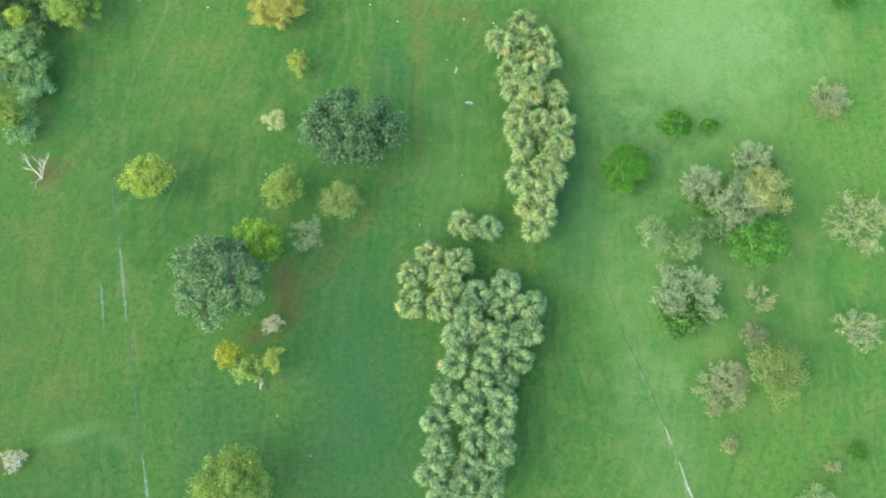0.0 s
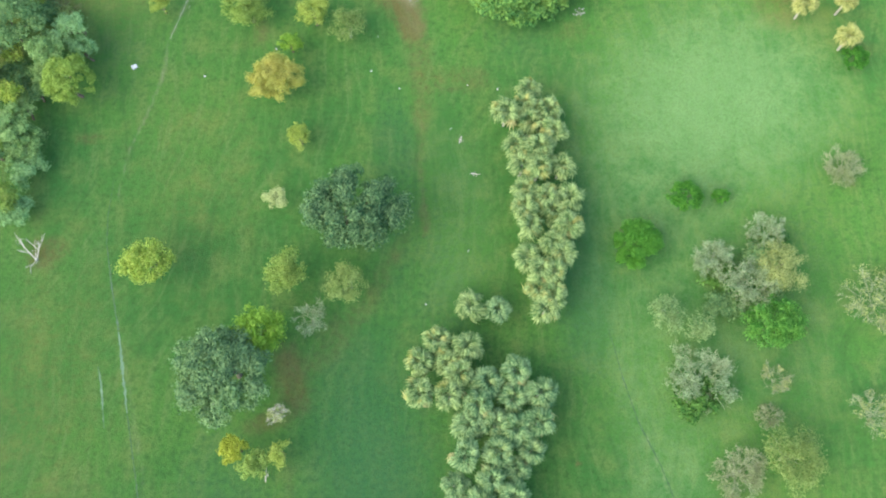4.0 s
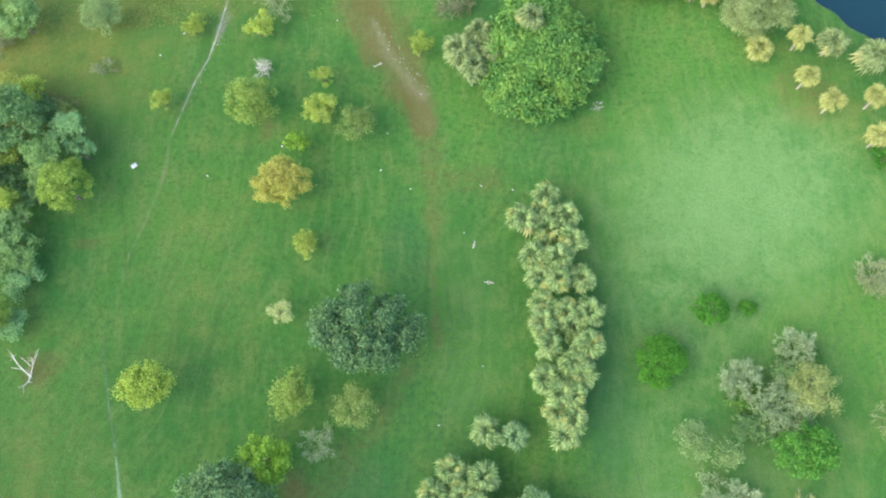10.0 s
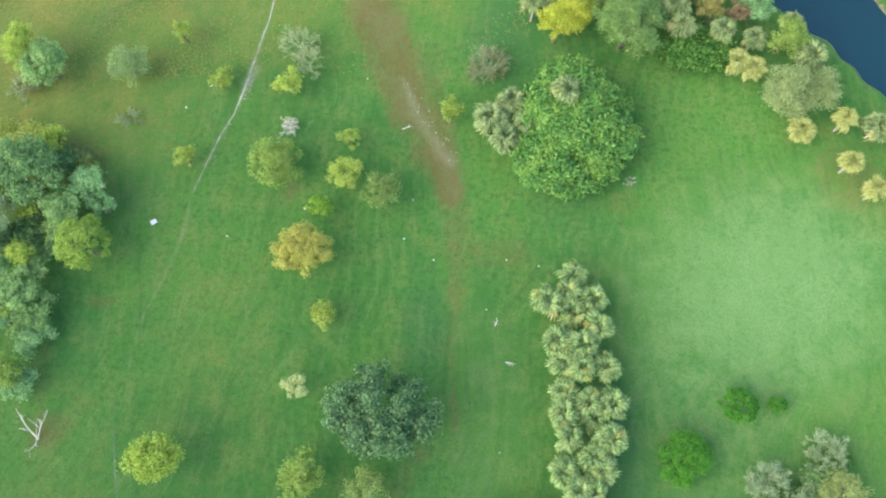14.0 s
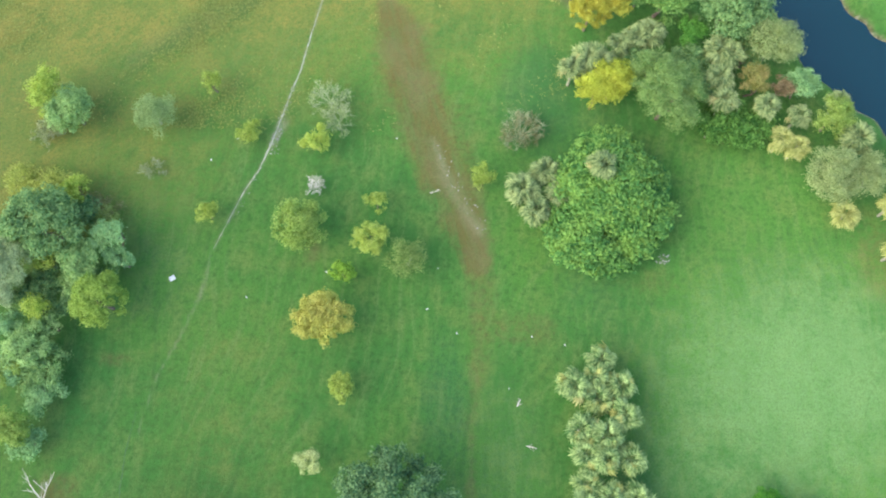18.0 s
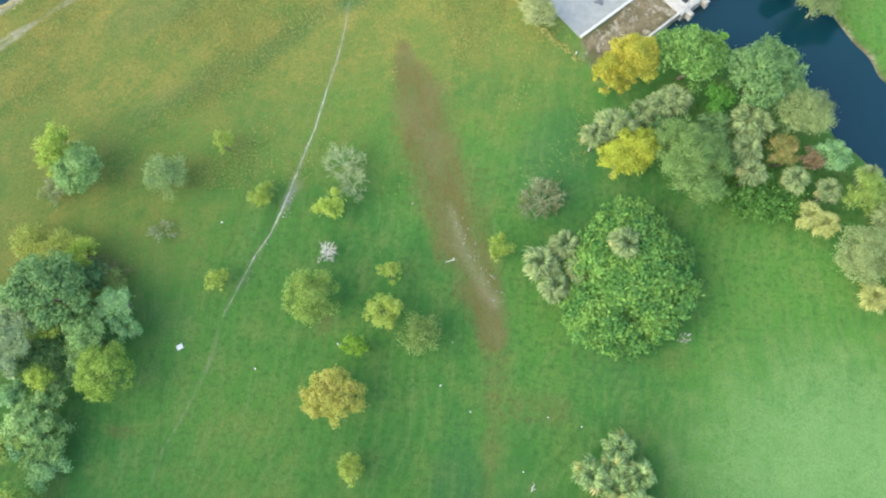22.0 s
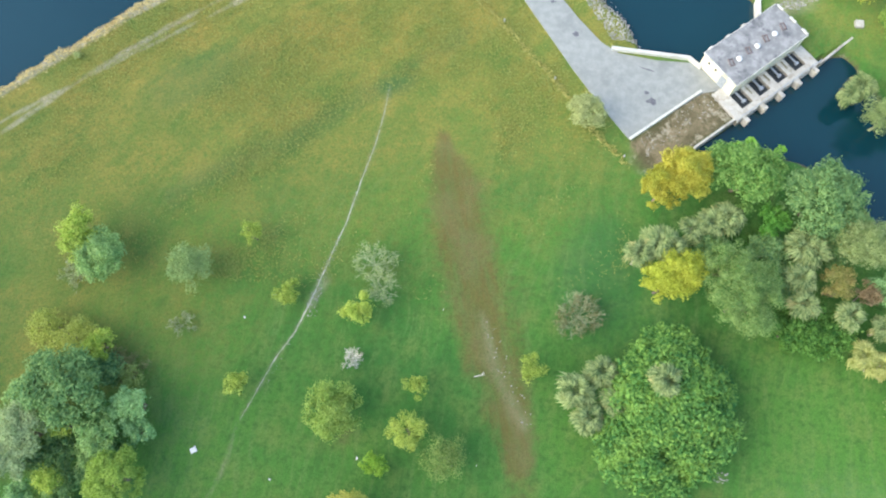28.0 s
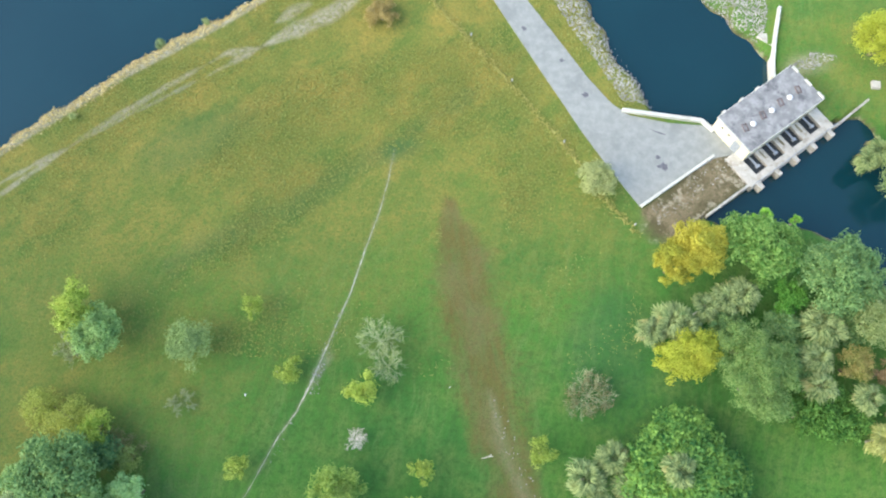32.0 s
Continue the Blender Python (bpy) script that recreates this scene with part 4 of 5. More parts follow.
TWIGS = {
    "grey": (GREY_WOOD, "bare grey tree with fine branches on the lawn", "tree", "lichen"),
    "pale": (PALE_WOOD, "small pale bare tree beside the oak", "tree", "cream"),
    "white": (PALE_WOOD, "small dead tree bleached white", "dead tree", None),
    "burst": (PALE_WOOD, "small dead shrub with bleached radiating twigs", "dead tree", None),
    "thicket": (GREY_WOOD, "grey half-bare tree with lichen-pale twigs", "tree", "lichen"),
    "mauve": (MAUVE_WOOD, "bare mauve-grey shrub with fine twigs", "shrub", "mauve_tips"),
    "tan": (TAN_WOOD, "tan half-bare shrub with thin leaves", "shrub", "sparse_yellow"),
    "willow": (GREY_WOOD, "feathery grey-green tree with pale open branches", "tree", "feather"),
    "brown": (TAN_WOOD, "low dark brown leafless shrub", "shrub", "brown_tips"),
    "twig": (TAN_WOOD, "low faint grey leafless shrub", "shrub", "weeds"),
}


TUFTED = {"grey": 0.8, "pale": 0.9, "willow": 0.5, "brown": 0.9, "twig": 0.12, "tan": 0.6, "mauve": 1.1, "thicket": 1.5}


def bare(x, y, zc, r, key):
    """A leafless or half-leafless tree: forking tapered branches, twigs at the ends."""
    wood, label, category, leaf_key = TWIGS[key]
    r *= 1.1
    seed_count[0] += 1
    rng = random.Random(seed_count[0])
    ob = thing("tree" if "tree" in category else "shrub", x, y, lawn(x, y))
    thick = (0.035 + 0.03 * r) * (0.4 if key == "burst" else 0.25 if key in ("tan", "twig") else 0.7 if leaf_key else 1.0)
    fork = Vector((rng.gauss(0, 0.1), rng.gauss(0, 0.1), max(0.2, zc - 0.55 * r)))
    bm = bmesh.new()
    tube(bm, (0, 0, -0.3), fork, thick * 1.4, thick, 7)
    part("trunk", bm, wood, ob)
    tips = []
    deep = {"white": 3, "burst": 3}.get(key, 4)
    forks = 3 if key in ("white", "burst") else 4

    def grow(bm, a, way, length, thickness, level):
        b = a + way * length
        tube(bm, a, b, max(thickness, 0.016), max(thickness * 0.6, 0.011), 3 if level > 2 else 5)
        tips.append(b)
        if level >= deep:
            return
        for _ in range(forks if level < 3 else 3):
            turn = Vector((rng.gauss(0, 1), rng.gauss(0, 1), rng.gauss(0.25, 0.7)))
            grow(bm, a.lerp(b, rng.uniform(0.5, 1.0)), (way + turn * 0.62).normalized(), length * rng.uniform(0.5, 0.75), thickness * 0.55, level + 1)

    limbs = {"white": 3, "burst": 24}.get(key, int(7 + r * 1.5))
    for k in range(limbs):
        a = 2 * math.pi * (k + rng.random() * 0.7) / limbs
        way = Vector((math.cos(a), math.sin(a), rng.uniform(0.05, 1.6))).normalized()
        bm = bmesh.new()
        grow(bm, fork, way, r * rng.uniform(0.42, 0.6) * (1.6 if key == "white" else 1.0), thick * 0.55, 1)
        part("limb", bm, wood, ob)
    if leaf_key:
        # sprays of fine twigs in uneven clusters round the branch ends, gaps between them
        nrng = np.random.default_rng(seed_count[0])
        ends = np.array([p[:] for p in tips])
        count = min(len(ends), int(10 + 7 * r * r * TUFTED.get(key, 1.0)))
        hubs = ends[nrng.choice(len(ends), count, replace=False)] * (0.92, 0.92, 0.8)
        hubs[:, 2] += 0.15 * zc
        size = nrng.uniform(0.22, 0.55, count) * (0.7 + 0.18 * r)
        per = (34 * size * nrng.uniform(0.4, 1.2, count) * TUFTED.get(key, 1.0) + 5).astype(int)
        own_hub = np.repeat(np.arange(count), per)
        out = nrng.normal(size=(len(own_hub), 3)) + (0, 0, 0.35)
        out /= np.linalg.norm(out, axis=1, keepdims=True)
        pts = hubs[own_hub] + out * (size[own_hub] * nrng.uniform(0.3, 1.0, len(out)))[:, None] * (1, 1, 0.7)
        pts[:, 2] = np.maximum(pts[:, 2], 0.1)
        side = np.cross(out, nrng.normal(size=out.shape)) + (0, 0, 0.5)
        crown = new("crown", leaf_cloud("crown", pts, side, nrng.uniform(0.16, 0.40, len(out)), LEAVES[leaf_key], 0.30))
        crown.parent = ob
        tagged(crown, "sprays of pale twigs and thin remaining leaves")
    return tagged(ob, label, category, "bare trees of the park")


# ---- palms ----
def frond_mesh(name, material, blades, reach, spread, droop):
    """A costapalmate fan on its stalk, along +x from the heart of the crown."""
    bm = bmesh.new()
    stalk = 0.56 * reach
    tube(bm, (0, 0, 0), (stalk, 0, 0), 0.03, 0.018, 3)
    hub = Vector((stalk, 0, 0))
    rng = random.Random(name)
    for k in range(blades):
        a = radians(spread) * (k / (blades - 1) - 0.5) * 2
        length = (reach - stalk) * (1.0 - 0.28 * abs(a) / radians(spread)) * rng.uniform(0.86, 1.12)
        way, side = Vector((math.cos(a), math.sin(a), 0)), Vector((-math.sin(a), math.cos(a), 0))
        w = 0.060 * reach
        mid = hub + way * length * 0.55 + Vector((0, 0, 0.02 - droop * 0.25 * length))
        tip = hub + way * length + Vector((0, 0, -droop * length * rng.uniform(0.8, 1.3)))
        v0, v1, v2, v3 = bm.verts.new(hub), bm.verts.new(mid + side * w + Vector((0, 0, 0.03))), bm.verts.new(tip), bm.verts.new(mid - side * w + Vector((0, 0, 0.03)))
        v4 = bm.verts.new(mid - Vector((0, 0, 0.03)))
        for f in ((v0, v4, v1), (v1, v4, v2), (v0, v3, v4), (v4, v3, v2)):
            bm.faces.new(f)
    me = bpy.data.meshes.new("frond")
    bm.to_mesh(me)
    bm.free()
    me.materials.append(material)
    return me


PALM_LEAF = {
    "green": foliage("palm_green", (0.085, 0.175, 0.052), (0.350, 0.455, 0.170), clear=0.2, rough=0.8),
    "blue": foliage("palm_blue_green", (0.070, 0.162, 0.058), (0.300, 0.430, 0.175), clear=0.2, rough=0.8),
    "yellow": foliage("palm_yellow", (0.205, 0.245, 0.062), (0.420, 0.440, 0.150), clear=0.2, rough=0.8),
    "bright": foliage("palm_bright", (0.130, 0.350, 0.040), (0.350, 0.600, 0.100), clear=0.2, rough=0.8),
    "soft": foliage("palm_grey_olive", (0.098, 0.165, 0.058), (0.315, 0.385, 0.155), clear=0.2, rough=0.8),
    "dead": foliage("palm_dead", (0.210, 0.225, 0.085), (0.390, 0.385, 0.160), clear=0.1, rough=0.9),
}
FRONDS = {(c, v): frond_mesh(f"{c}{v}", m, (11, 12, 10)[v], 1.0, (135, 150, 120)[v], (0.7, 1.1, 0.45)[v]) for c, m in PALM_LEAF.items() for v in range(3)}
PALMS = {
    "row": ("green", 0.02, "sabal palm with pale green fan crown in a row", "palms of the rows"),
    "row_blue": ("blue", 0.02, "sabal palm with blue-green fan crown in a dense row", "palms of the rows"),
    "mound_palm": ("soft", 0.03, "grey-green sabal palm beside the vine mound", "palms by the mound"),
    "grove_palm": ("soft", 0.06, "pale grey-green sabal palm in the grove", "palms of the grove"),
    "bank_palm": ("yellow", 0.06, "yellowed sabal palm with short bare trunk on the bank", "palms of the bank"),
    "bright_palm": ("bright", 0.0, "bright green young fan palm at the canal", "palms of the grove"),
}
TRUNKS = {}


def trunk_mesh(tall):
    key = round(tall * 2) / 2
    if key not in TRUNKS:
        bm = bmesh.new()
        n = max(3, int(key / 0.35))
        for k in range(n):
            a, b = k / n * key, (k + 1) / n * key
            tube(bm, (0.05 * math.sin(a), 0, a - (0.3 if k == 0 else 0)), (0.05 * math.sin(b), 0, b), 0.17, 0.145, 9)
        me = bpy.data.meshes.new("trunk")
        bm.to_mesh(me)
        bm.free()
        me.materials.append(PALM_BARK)
        TRUNKS[key] = me
    return TRUNKS[key], key


def palm(x, y, zc, r, key):
    tone, dead, label, group = PALMS[key]
    seed_count[0] += 1
    rng = random.Random(seed_count[0])
    z0 = lawn(x, y)
    ob = thing("palm_tree", x, y, max(z0, -0.9))
    me, tall = trunk_mesh(zc)
    trunk = new("trunk", me)
    trunk.parent = ob
    trunk.scale = (1, 1, zc / tall)
    count = 46 if r > 1.2 else 22
    r *= 0.97 if group == "palms of the rows" else 1.0
    for k in range(count):
        f = (k + 0.5) / count
        up = 62 - 84 * f ** 0.85 + rng.uniform(-12, 12)
        a = k * 137.5 + rng.uniform(-35, 35)
        c = tone
        if f > 0.72 and rng.random() < dead * 3:
            c = "dead"
        elif rng.random() < 0.05 and tone in ("green", "blue"):
            c = "green" if tone == "blue" else "yellow"
        leaf = new("frond", FRONDS[c, rng.randrange(3)])
        leaf.parent = ob
        size = r * rng.uniform(0.85, 1.2) * (0.70 + 0.45 * f)
        leaf.matrix_basis = pose(0, 0, zc - 0.05 + rng.uniform(-0.1, 0.1), 0, 0, a) @ pose(0, 0, 0, 0, -up, 0) @ pose(0, 0, 0, rng.uniform(-50, 50), 0, rng.uniform(-25, 25)) @ Matrix.Scale(size, 4)
    return tagged(ob, label, "palm", group)


# southern lawn
broad(-19.8, 21.9, 4.6, 4.45, "oak", (1.02, 1.04), ((3.4, 2.6, 1.3),))
broad(-6.5, 36.8, 4.6, 4.85, "oak", (1.10, 0.86), ((2.2, 3.2, 1.5), (0.9, 1.2, 0.9), (-3.6, -2.6, 1.0)))
broad(-17.3, 25.4, 3.4, 2.74, "lime")
broad(-28.4, 33.8, 3.2, 2.41, "yellowgreen")
broad(-14.1, 31.9, 2.8, 2.35, "olive")
broad(-19.1, 1.3, 3.6, 3.81, "olive")
broad(-8.0, 30.2, 2.4, 2.11, "sparse_olive")
bare(-11.9, 26.8, 2.4, 2.02, "grey")
bare(-15.8, 17.4, 1.6, 1.27, "pale")
bare(-41.6, 36.5, 1.2, 2.01, "white")
bare(-41.1, 5.8, 1.2, 1.32, "pale")
broad(-19.7, 14.3, 2.6, 1.45, "yellowlime")
broad(-17.8, 12.7, 2.4, 1.50, "olive", (1.1, 0.9))
broad(-15.4, 13.4, 2.6, 1.25, "sapling", (0.9, 1.15))
broad(-15.1, 40.6, 1.8, 1.32, "cream")
broad(-12.6, 48.3, 1.8, 1.29, "sapling")

# eastern thicket
broad(23.4, 32.0, 1.6, 2.44, "bush")
broad(29.5, 36.9, 1.6, 1.76, "bush")
broad(34.0, 37.0, 0.8, 0.86, "bush")
broad(41.7, 0.2, 0.8, 0.90, "bush")
bare(30.9, 29.2, 2.6, 2.68, "thicket")
bare(34.4, 26.3, 3.0, 3.33, "thicket")
bare(37.5, 32.2, 2.6, 2.25, "thicket")
broad(37.7, 27.4, 2.8, 2.44, "sparse_yellow")
broad(35.8, 21.8, 2.6, 2.61, "lime_dark")
broad(25.0, 24.2, 2.0, 1.89, "sparse_pale")
broad(28.3, 22.0, 2.0, 1.60, "sparse_pale")
broad(35.8, -4.7, 2.0, 2.16, "sparse_pale")
bare(35.6, 16.5, 1.2, 1.8, "tan")
bare(27.6, 17.4, 2.8, 3.63, "thicket")
broad(34.5, 8.5, 2.4, 2.93, "sparse_olive")
bare(29.8, 7.6, 2.0, 3.26, "mauve")
bare(48.4, 39.1, 2.0, 2.66, "mauve")
bare(34.0, 12.7, 1.2, 1.51, "mauve")
bare(47.8, 23.4, 2.8, 3.93, "tan")
bare(44.4, 12.1, 2.8, 2.62, "tan")
bare(29.4, 1.9, 1.0, 1.12, "tan")
bare(39.1, -1.1, 1.0, 0.78, "tan")
broad(31.6, 28.4, 0.9, 2.02, "vine")
broad(34.0, 26.5, 0.9, 2.36, "vine")
broad(27.0, 15.5, 0.9, 2.36, "vine")
broad(38.4, 31.6, 0.9, 1.69, "vine")
# low dark shrubs standing in for the bluish shade among the crowns
broad(32.1, 24.6, 1.0, 1.75, "deepgreen")
broad(36.4, 29.0, 1.0, 1.91, "deepgreen")
broad(30.5, 24.6, 1.0, 1.28, "deepgreen")
broad(36.4, 25.3, 1.0, 1.76, "deepgreen")

# palm rows
palm(13.8, 50.9, 3.4, 1.64, "row")
palm(10.9, 48.2, 3.8, 1.84, "row")
palm(13.1, 49.1, 3.6, 1.63, "row")
palm(15.7, 48.3, 3.3, 1.75, "row")
palm(13.4, 47.0, 3.2, 1.82, "row")
palm(15.9, 45.4, 3.7, 1.70, "row")
palm(11.5, 44.0, 3.8, 1.70, "row")
palm(13.9, 43.3, 4.2, 1.78, "row")
palm(11.9, 41.6, 3.9, 1.64, "row")
palm(16.1, 41.2, 3.5, 1.77, "row")
palm(13.7, 41.1, 4.3, 1.54, "row")
palm(11.9, 38.9, 3.5, 1.63, "row")
palm(16.5, 37.4, 3.8, 1.80, "row")
palm(11.4, 36.6, 4.0, 1.66, "row")
palm(14.0, 37.7, 3.9, 1.54, "row")
palm(14.6, 36.2, 3.2, 1.65, "row")
palm(15.9, 34.0, 4.2, 1.70, "row")
palm(11.9, 34.4, 3.9, 1.57, "row")
palm(14.1, 32.3, 4.0, 1.59, "row")
palm(11.2, 31.2, 3.4, 1.72, "row")
palm(14.8, 31.3, 3.9, 1.74, "row")
palm(12.4, 29.5, 4.1, 1.68, "row")
palm(13.7, 29.2, 4.0, 1.61, "row")
palm(12.1, 27.7, 3.2, 1.75, "row")
palm(13.3, 26.8, 3.6, 1.73, "row")
palm(12.4, 25.5, 3.3, 1.62, "row")
palm(8.5, 19.4, 3.7, 1.79, "row_blue")
palm(5.6, 18.5, 3.6, 1.84, "row_blue")
palm(10.8, 17.0, 3.8, 1.72, "row_blue")
palm(8.0, 16.7, 3.5, 1.74, "row_blue")
palm(4.4, 16.4, 4.2, 1.58, "row_blue")
palm(10.2, 14.2, 4.0, 1.76, "row_blue")
palm(3.2, 14.6, 3.5, 1.83, "row_blue")
palm(6.0, 14.4, 3.5, 1.81, "row_blue")
palm(7.8, 13.7, 4.0, 1.83, "row_blue")
palm(2.7, 11.6, 4.5, 1.68, "row_blue")
palm(5.9, 11.8, 4.2, 1.75, "row_blue")
palm(9.2, 11.5, 3.7, 1.52, "row_blue")
palm(7.5, 9.9, 3.5, 1.52, "row_blue")
palm(4.9, 9.3, 4.3, 1.54, "row_blue")
palm(1.4, 9.0, 3.7, 1.52, "row_blue")
palm(6.9, 7.5, 4.3, 1.63, "row_blue")
palm(3.5, 7.2, 4.1, 1.78, "row_blue")
palm(6.5, 5.5, 4.0, 1.53, "row_blue")
palm(0.5, 6.3, 3.4, 1.70, "row_blue")
palm(3.9, 4.3, 3.7, 1.68, "row_blue")
palm(0.4, 3.5, 4.1, 1.63, "row_blue")
palm(6.4, 3.0, 3.9, 1.66, "row_blue")
palm(3.0, 1.7, 3.5, 1.62, "row_blue")
palm(5.2, 1.0, 3.5, 1.60, "row_blue")
palm(-0.4, 1.3, 3.9, 1.58, "row_blue")
palm(2.5, -0.4, 3.8, 1.67, "row_blue")
palm(0.3, -0.8, 3.9, 1.43, "row_blue")
palm(4.8, -1.0, 4.2, 1.48, "row_blue")
palm(1.0, 23.2, 3.4, 1.62, "row")
palm(3.9, 22.3, 3.5, 1.77, "row")
palm(-1.0, 21.1, 3.4, 1.60, "row")
palm(1.8, 20.8, 3.2, 1.64, "row")
palm(2.9, 19.6, 3.9, 1.64, "row")
palm(-1.3, 18.0, 3.8, 1.63, "row")
palm(1.6, 17.6, 3.9, 1.74, "row")
palm(4.7, 26.5, 3.0, 1.78, "row")
palm(7.5, 25.9, 3.0, 1.54, "row_blue")

# western thicket
broad(-44.5, 64.2, 4.2, 3.82, "deepgreen")
broad(-37.9, 63.1, 3.2, 1.86, "bluegreen")
broad(-36.6, 61.0, 2.4, 1.57, "bluegreen")
broad(-40.3, 60.3, 3.2, 2.24, "lightgreen")
broad(-41.2, 58.4, 2.2, 1.62, "lightgreen")
broad(-44.6, 60.7, 3.2, 1.38, "yellowgreen")
broad(-44.2, 55.4, 3.2, 1.41, "yellowgreen")
broad(-47.7, 59.5, 4.0, 2.73, "greygreen")
broad(-48.1, 56.7, 4.0, 2.25, "greygreen")
broad(-37.6, 56.2, 3.4, 2.64, "ball")
broad(-44.4, 58.0, 1.6, 1.86, "deepgreen")
broad(-42.1, 55.9, 1.6, 1.50, "deepgreen")
broad(-46.9, 57.5, 1.6, 1.97, "deepgreen")
broad(-39.1, 58.9, 1.6, 1.40, "deepgreen")
broad(-43.2, 53.7, 2.2, 1.53, "lightgreen")
# separate tree set as the paler olive rim left of the dark crown
broad(-48.9, 63.0, 2.8, 1.76, "lightgreen")
broad(-47.1, 53.6, 2.2, 1.59, "bluegreen")
broad(-46.0, 48.6, 2.2, 1.66, "bluegreen")
broad(-44.7, 51.1, 2.6, 2.45, "lightgreen")
broad(-44.7, 43.3, 2.6, 1.99, "olive")
broad(-46.0, 48.8, 2.6, 1.70, "olive")
broad(-41.8, 66.6, 1.4, 1.93, "deepgreen")
broad(-39.5, 66.2, 1.2, 1.57, "sparse_olive")
broad(-42.9, 47.1, 1.2, 2.04, "bluegreen")
broad(-43.3, 41.9, 1.2, 1.76, "bluegreen")
broad(-43.3, 49.8, 1.8, 2.41, "lightgreen")

# northern meadow
# one crown; its sunlit left and shaded right are given by leaf colours
broad(-47.2, 80.3, 3.6, 2.35, "yellowgreen", (0.85, 1.25))
broad(-44.6, 78.4, 3.0, 2.85, "lightgreen", (0.9, 1.1))
broad(-46.6, 78.1, 2.2, 1.9, "sparse_pale")
bare(-48.2, 76.7, 1.4, 2.0, "mauve")
broad(-35.6, 78.5, 2.0, 2.58, "sparse_pale")
broad(-29.4, 83.0, 2.0, 1.32, "sapling")
broad(-24.8, 76.7, 1.4, 1.55, "sapling")
broad(-28.2, 66.8, 1.8, 1.42, "sapling")
bare(-35.9, 72.4, 0.3, 1.54, "twig")
bare(-16.9, 70.7, 0.9, 1.45, "burst")
bare(-15.8, 81.1, 2.6, 2.59, "willow")
bare(-14.5, 78.4, 2.6, 2.18, "willow")
broad(-16.7, 75.6, 1.8, 1.60, "yellowgreen")
broad(-17.6, 64.6, 2.6, 2.79, "olive")
broad(-9.8, 68.3, 1.8, 1.24, "sapling")
broad(-10.0, 63.5, 2.2, 1.88, "sapling")
broad(-13.0, 60.1, 1.6, 1.33, "lime")
broad(-6.1, 61.5, 2.2, 2.16, "sparse_olive")
broad(-14.6, 54.9, 2.6, 2.74, "orange")
broad(-12.4, 47.8, 1.6, 1.26, "sapling")
broad(-46.3, 69.7, 1.4, 2.4, "dry_weeds", (1.2, 0.9))
broad(-49.3, 70.4, 1.4, 2.0, "dry_weeds")
broad(-40.7, 67.5, 1.0, 1.9, "dry_brush", (1.3, 0.9))
broad(-43.1, 69.1, 2.2, 1.57, "yellowgreen")
bare(6.5, 77.5, 0.7, 3.1, "brown")
broad(2.0, 71.4, 2.0, 1.50, "sapling")
broad(6.0, 101.8, 1.8, 2.14, "pale_ball")
broad(-21.0, 121.3, 0.9, 2.00, "orange_shrub")

# mound with palms
broad(15.3, 69.7, 3.2, 5.26, "mound")
broad(12.8, 64.7, 2.4, 4.07, "mound")
broad(18.1, 66.7, 2.4, 4.21, "mound")
broad(16.1, 73.4, 2.4, 3.87, "mound")
broad(18.8, 70.5, 2.4, 3.24, "mound")
broad(12.4, 69.3, 2.4, 2.89, "mound")
broad(15.5, 62.6, 1.8, 2.93, "mound")
palm(8.7, 71.5, 4.2, 1.77, "mound_palm")
palm(6.2, 69.2, 4.2, 2.09, "mound_palm")
palm(7.6, 66.8, 4.2, 1.73, "mound_palm")
palm(10.1, 68.6, 4.2, 1.58, "mound_palm")
palm(14.3, 70.8, 7.2, 1.75, "mound_palm")

# bank grove
broad(16.9, 94.1, 4.2, 2.93, "yellow")
broad(14.4, 92.3, 4.2, 2.53, "yellow")
broad(16.7, 82.8, 3.4, 2.58, "yellowlime")
broad(14.7, 81.5, 3.2, 2.20, "yellowlime")
broad(23.2, 94.6, 3.8, 3.70, "grove")
broad(20.9, 96.0, 3.2, 2.33, "grove")
palm(24.4, 98.9, 4.2, 0.97, "bright_palm")
palm(23.0, 97.8, 4.2, 0.97, "bright_palm")
palm(28.2, 99.2, 2.2, 0.73, "bright_palm")
palm(21.4, 89.6, 4.0, 2.12, "grove_palm")
palm(20.0, 88.8, 4.0, 1.87, "grove_palm")
palm(17.7, 87.8, 4.0, 1.62, "grove_palm")
palm(14.3, 85.9, 4.0, 2.22, "grove_palm")
palm(12.2, 84.5, 4.0, 1.66, "grove_palm")
palm(15.5, 85.3, 4.0, 1.85, "grove_palm")
palm(29.6, 87.2, 4.0, 2.16, "grove_palm")
palm(30.6, 86.6, 4.0, 1.85, "grove_palm")
palm(29.0, 83.5, 4.0, 1.82, "grove_palm")
palm(29.4, 80.8, 4.0, 1.74, "grove_palm")
palm(34.0, 80.0, 4.0, 1.68, "grove_palm")
broad(22.5, 80.3, 4.2, 3.60, "feather_green")
broad(21.4, 84.3, 4.0, 2.33, "feather_green")
broad(24.3, 82.5, 3.8, 2.43, "feather_green")
broad(26.6, 89.9, 3.2, 1.83, "lime_dark")
# low dark tree added to fill the dark gap between the crowns
broad(26.2, 87.0, 2.0, 2.15, "deepgreen")
broad(19.8, 86.2, 2.0, 2.15, "deepgreen")
broad(28.6, 83.6, 2.0, 2.12, "deepgreen")
broad(33.1, 87.4, 2.0, 2.14, "deepgreen")
broad(31.1, 92.3, 4.4, 4.13, "deepgreen")
broad(33.9, 90.8, 3.6, 2.51, "deepgreen")
broad(35.4, 87.7, 4.2, 2.95, "feather")
broad(33.1, 83.5, 3.2, 1.96, "rust")
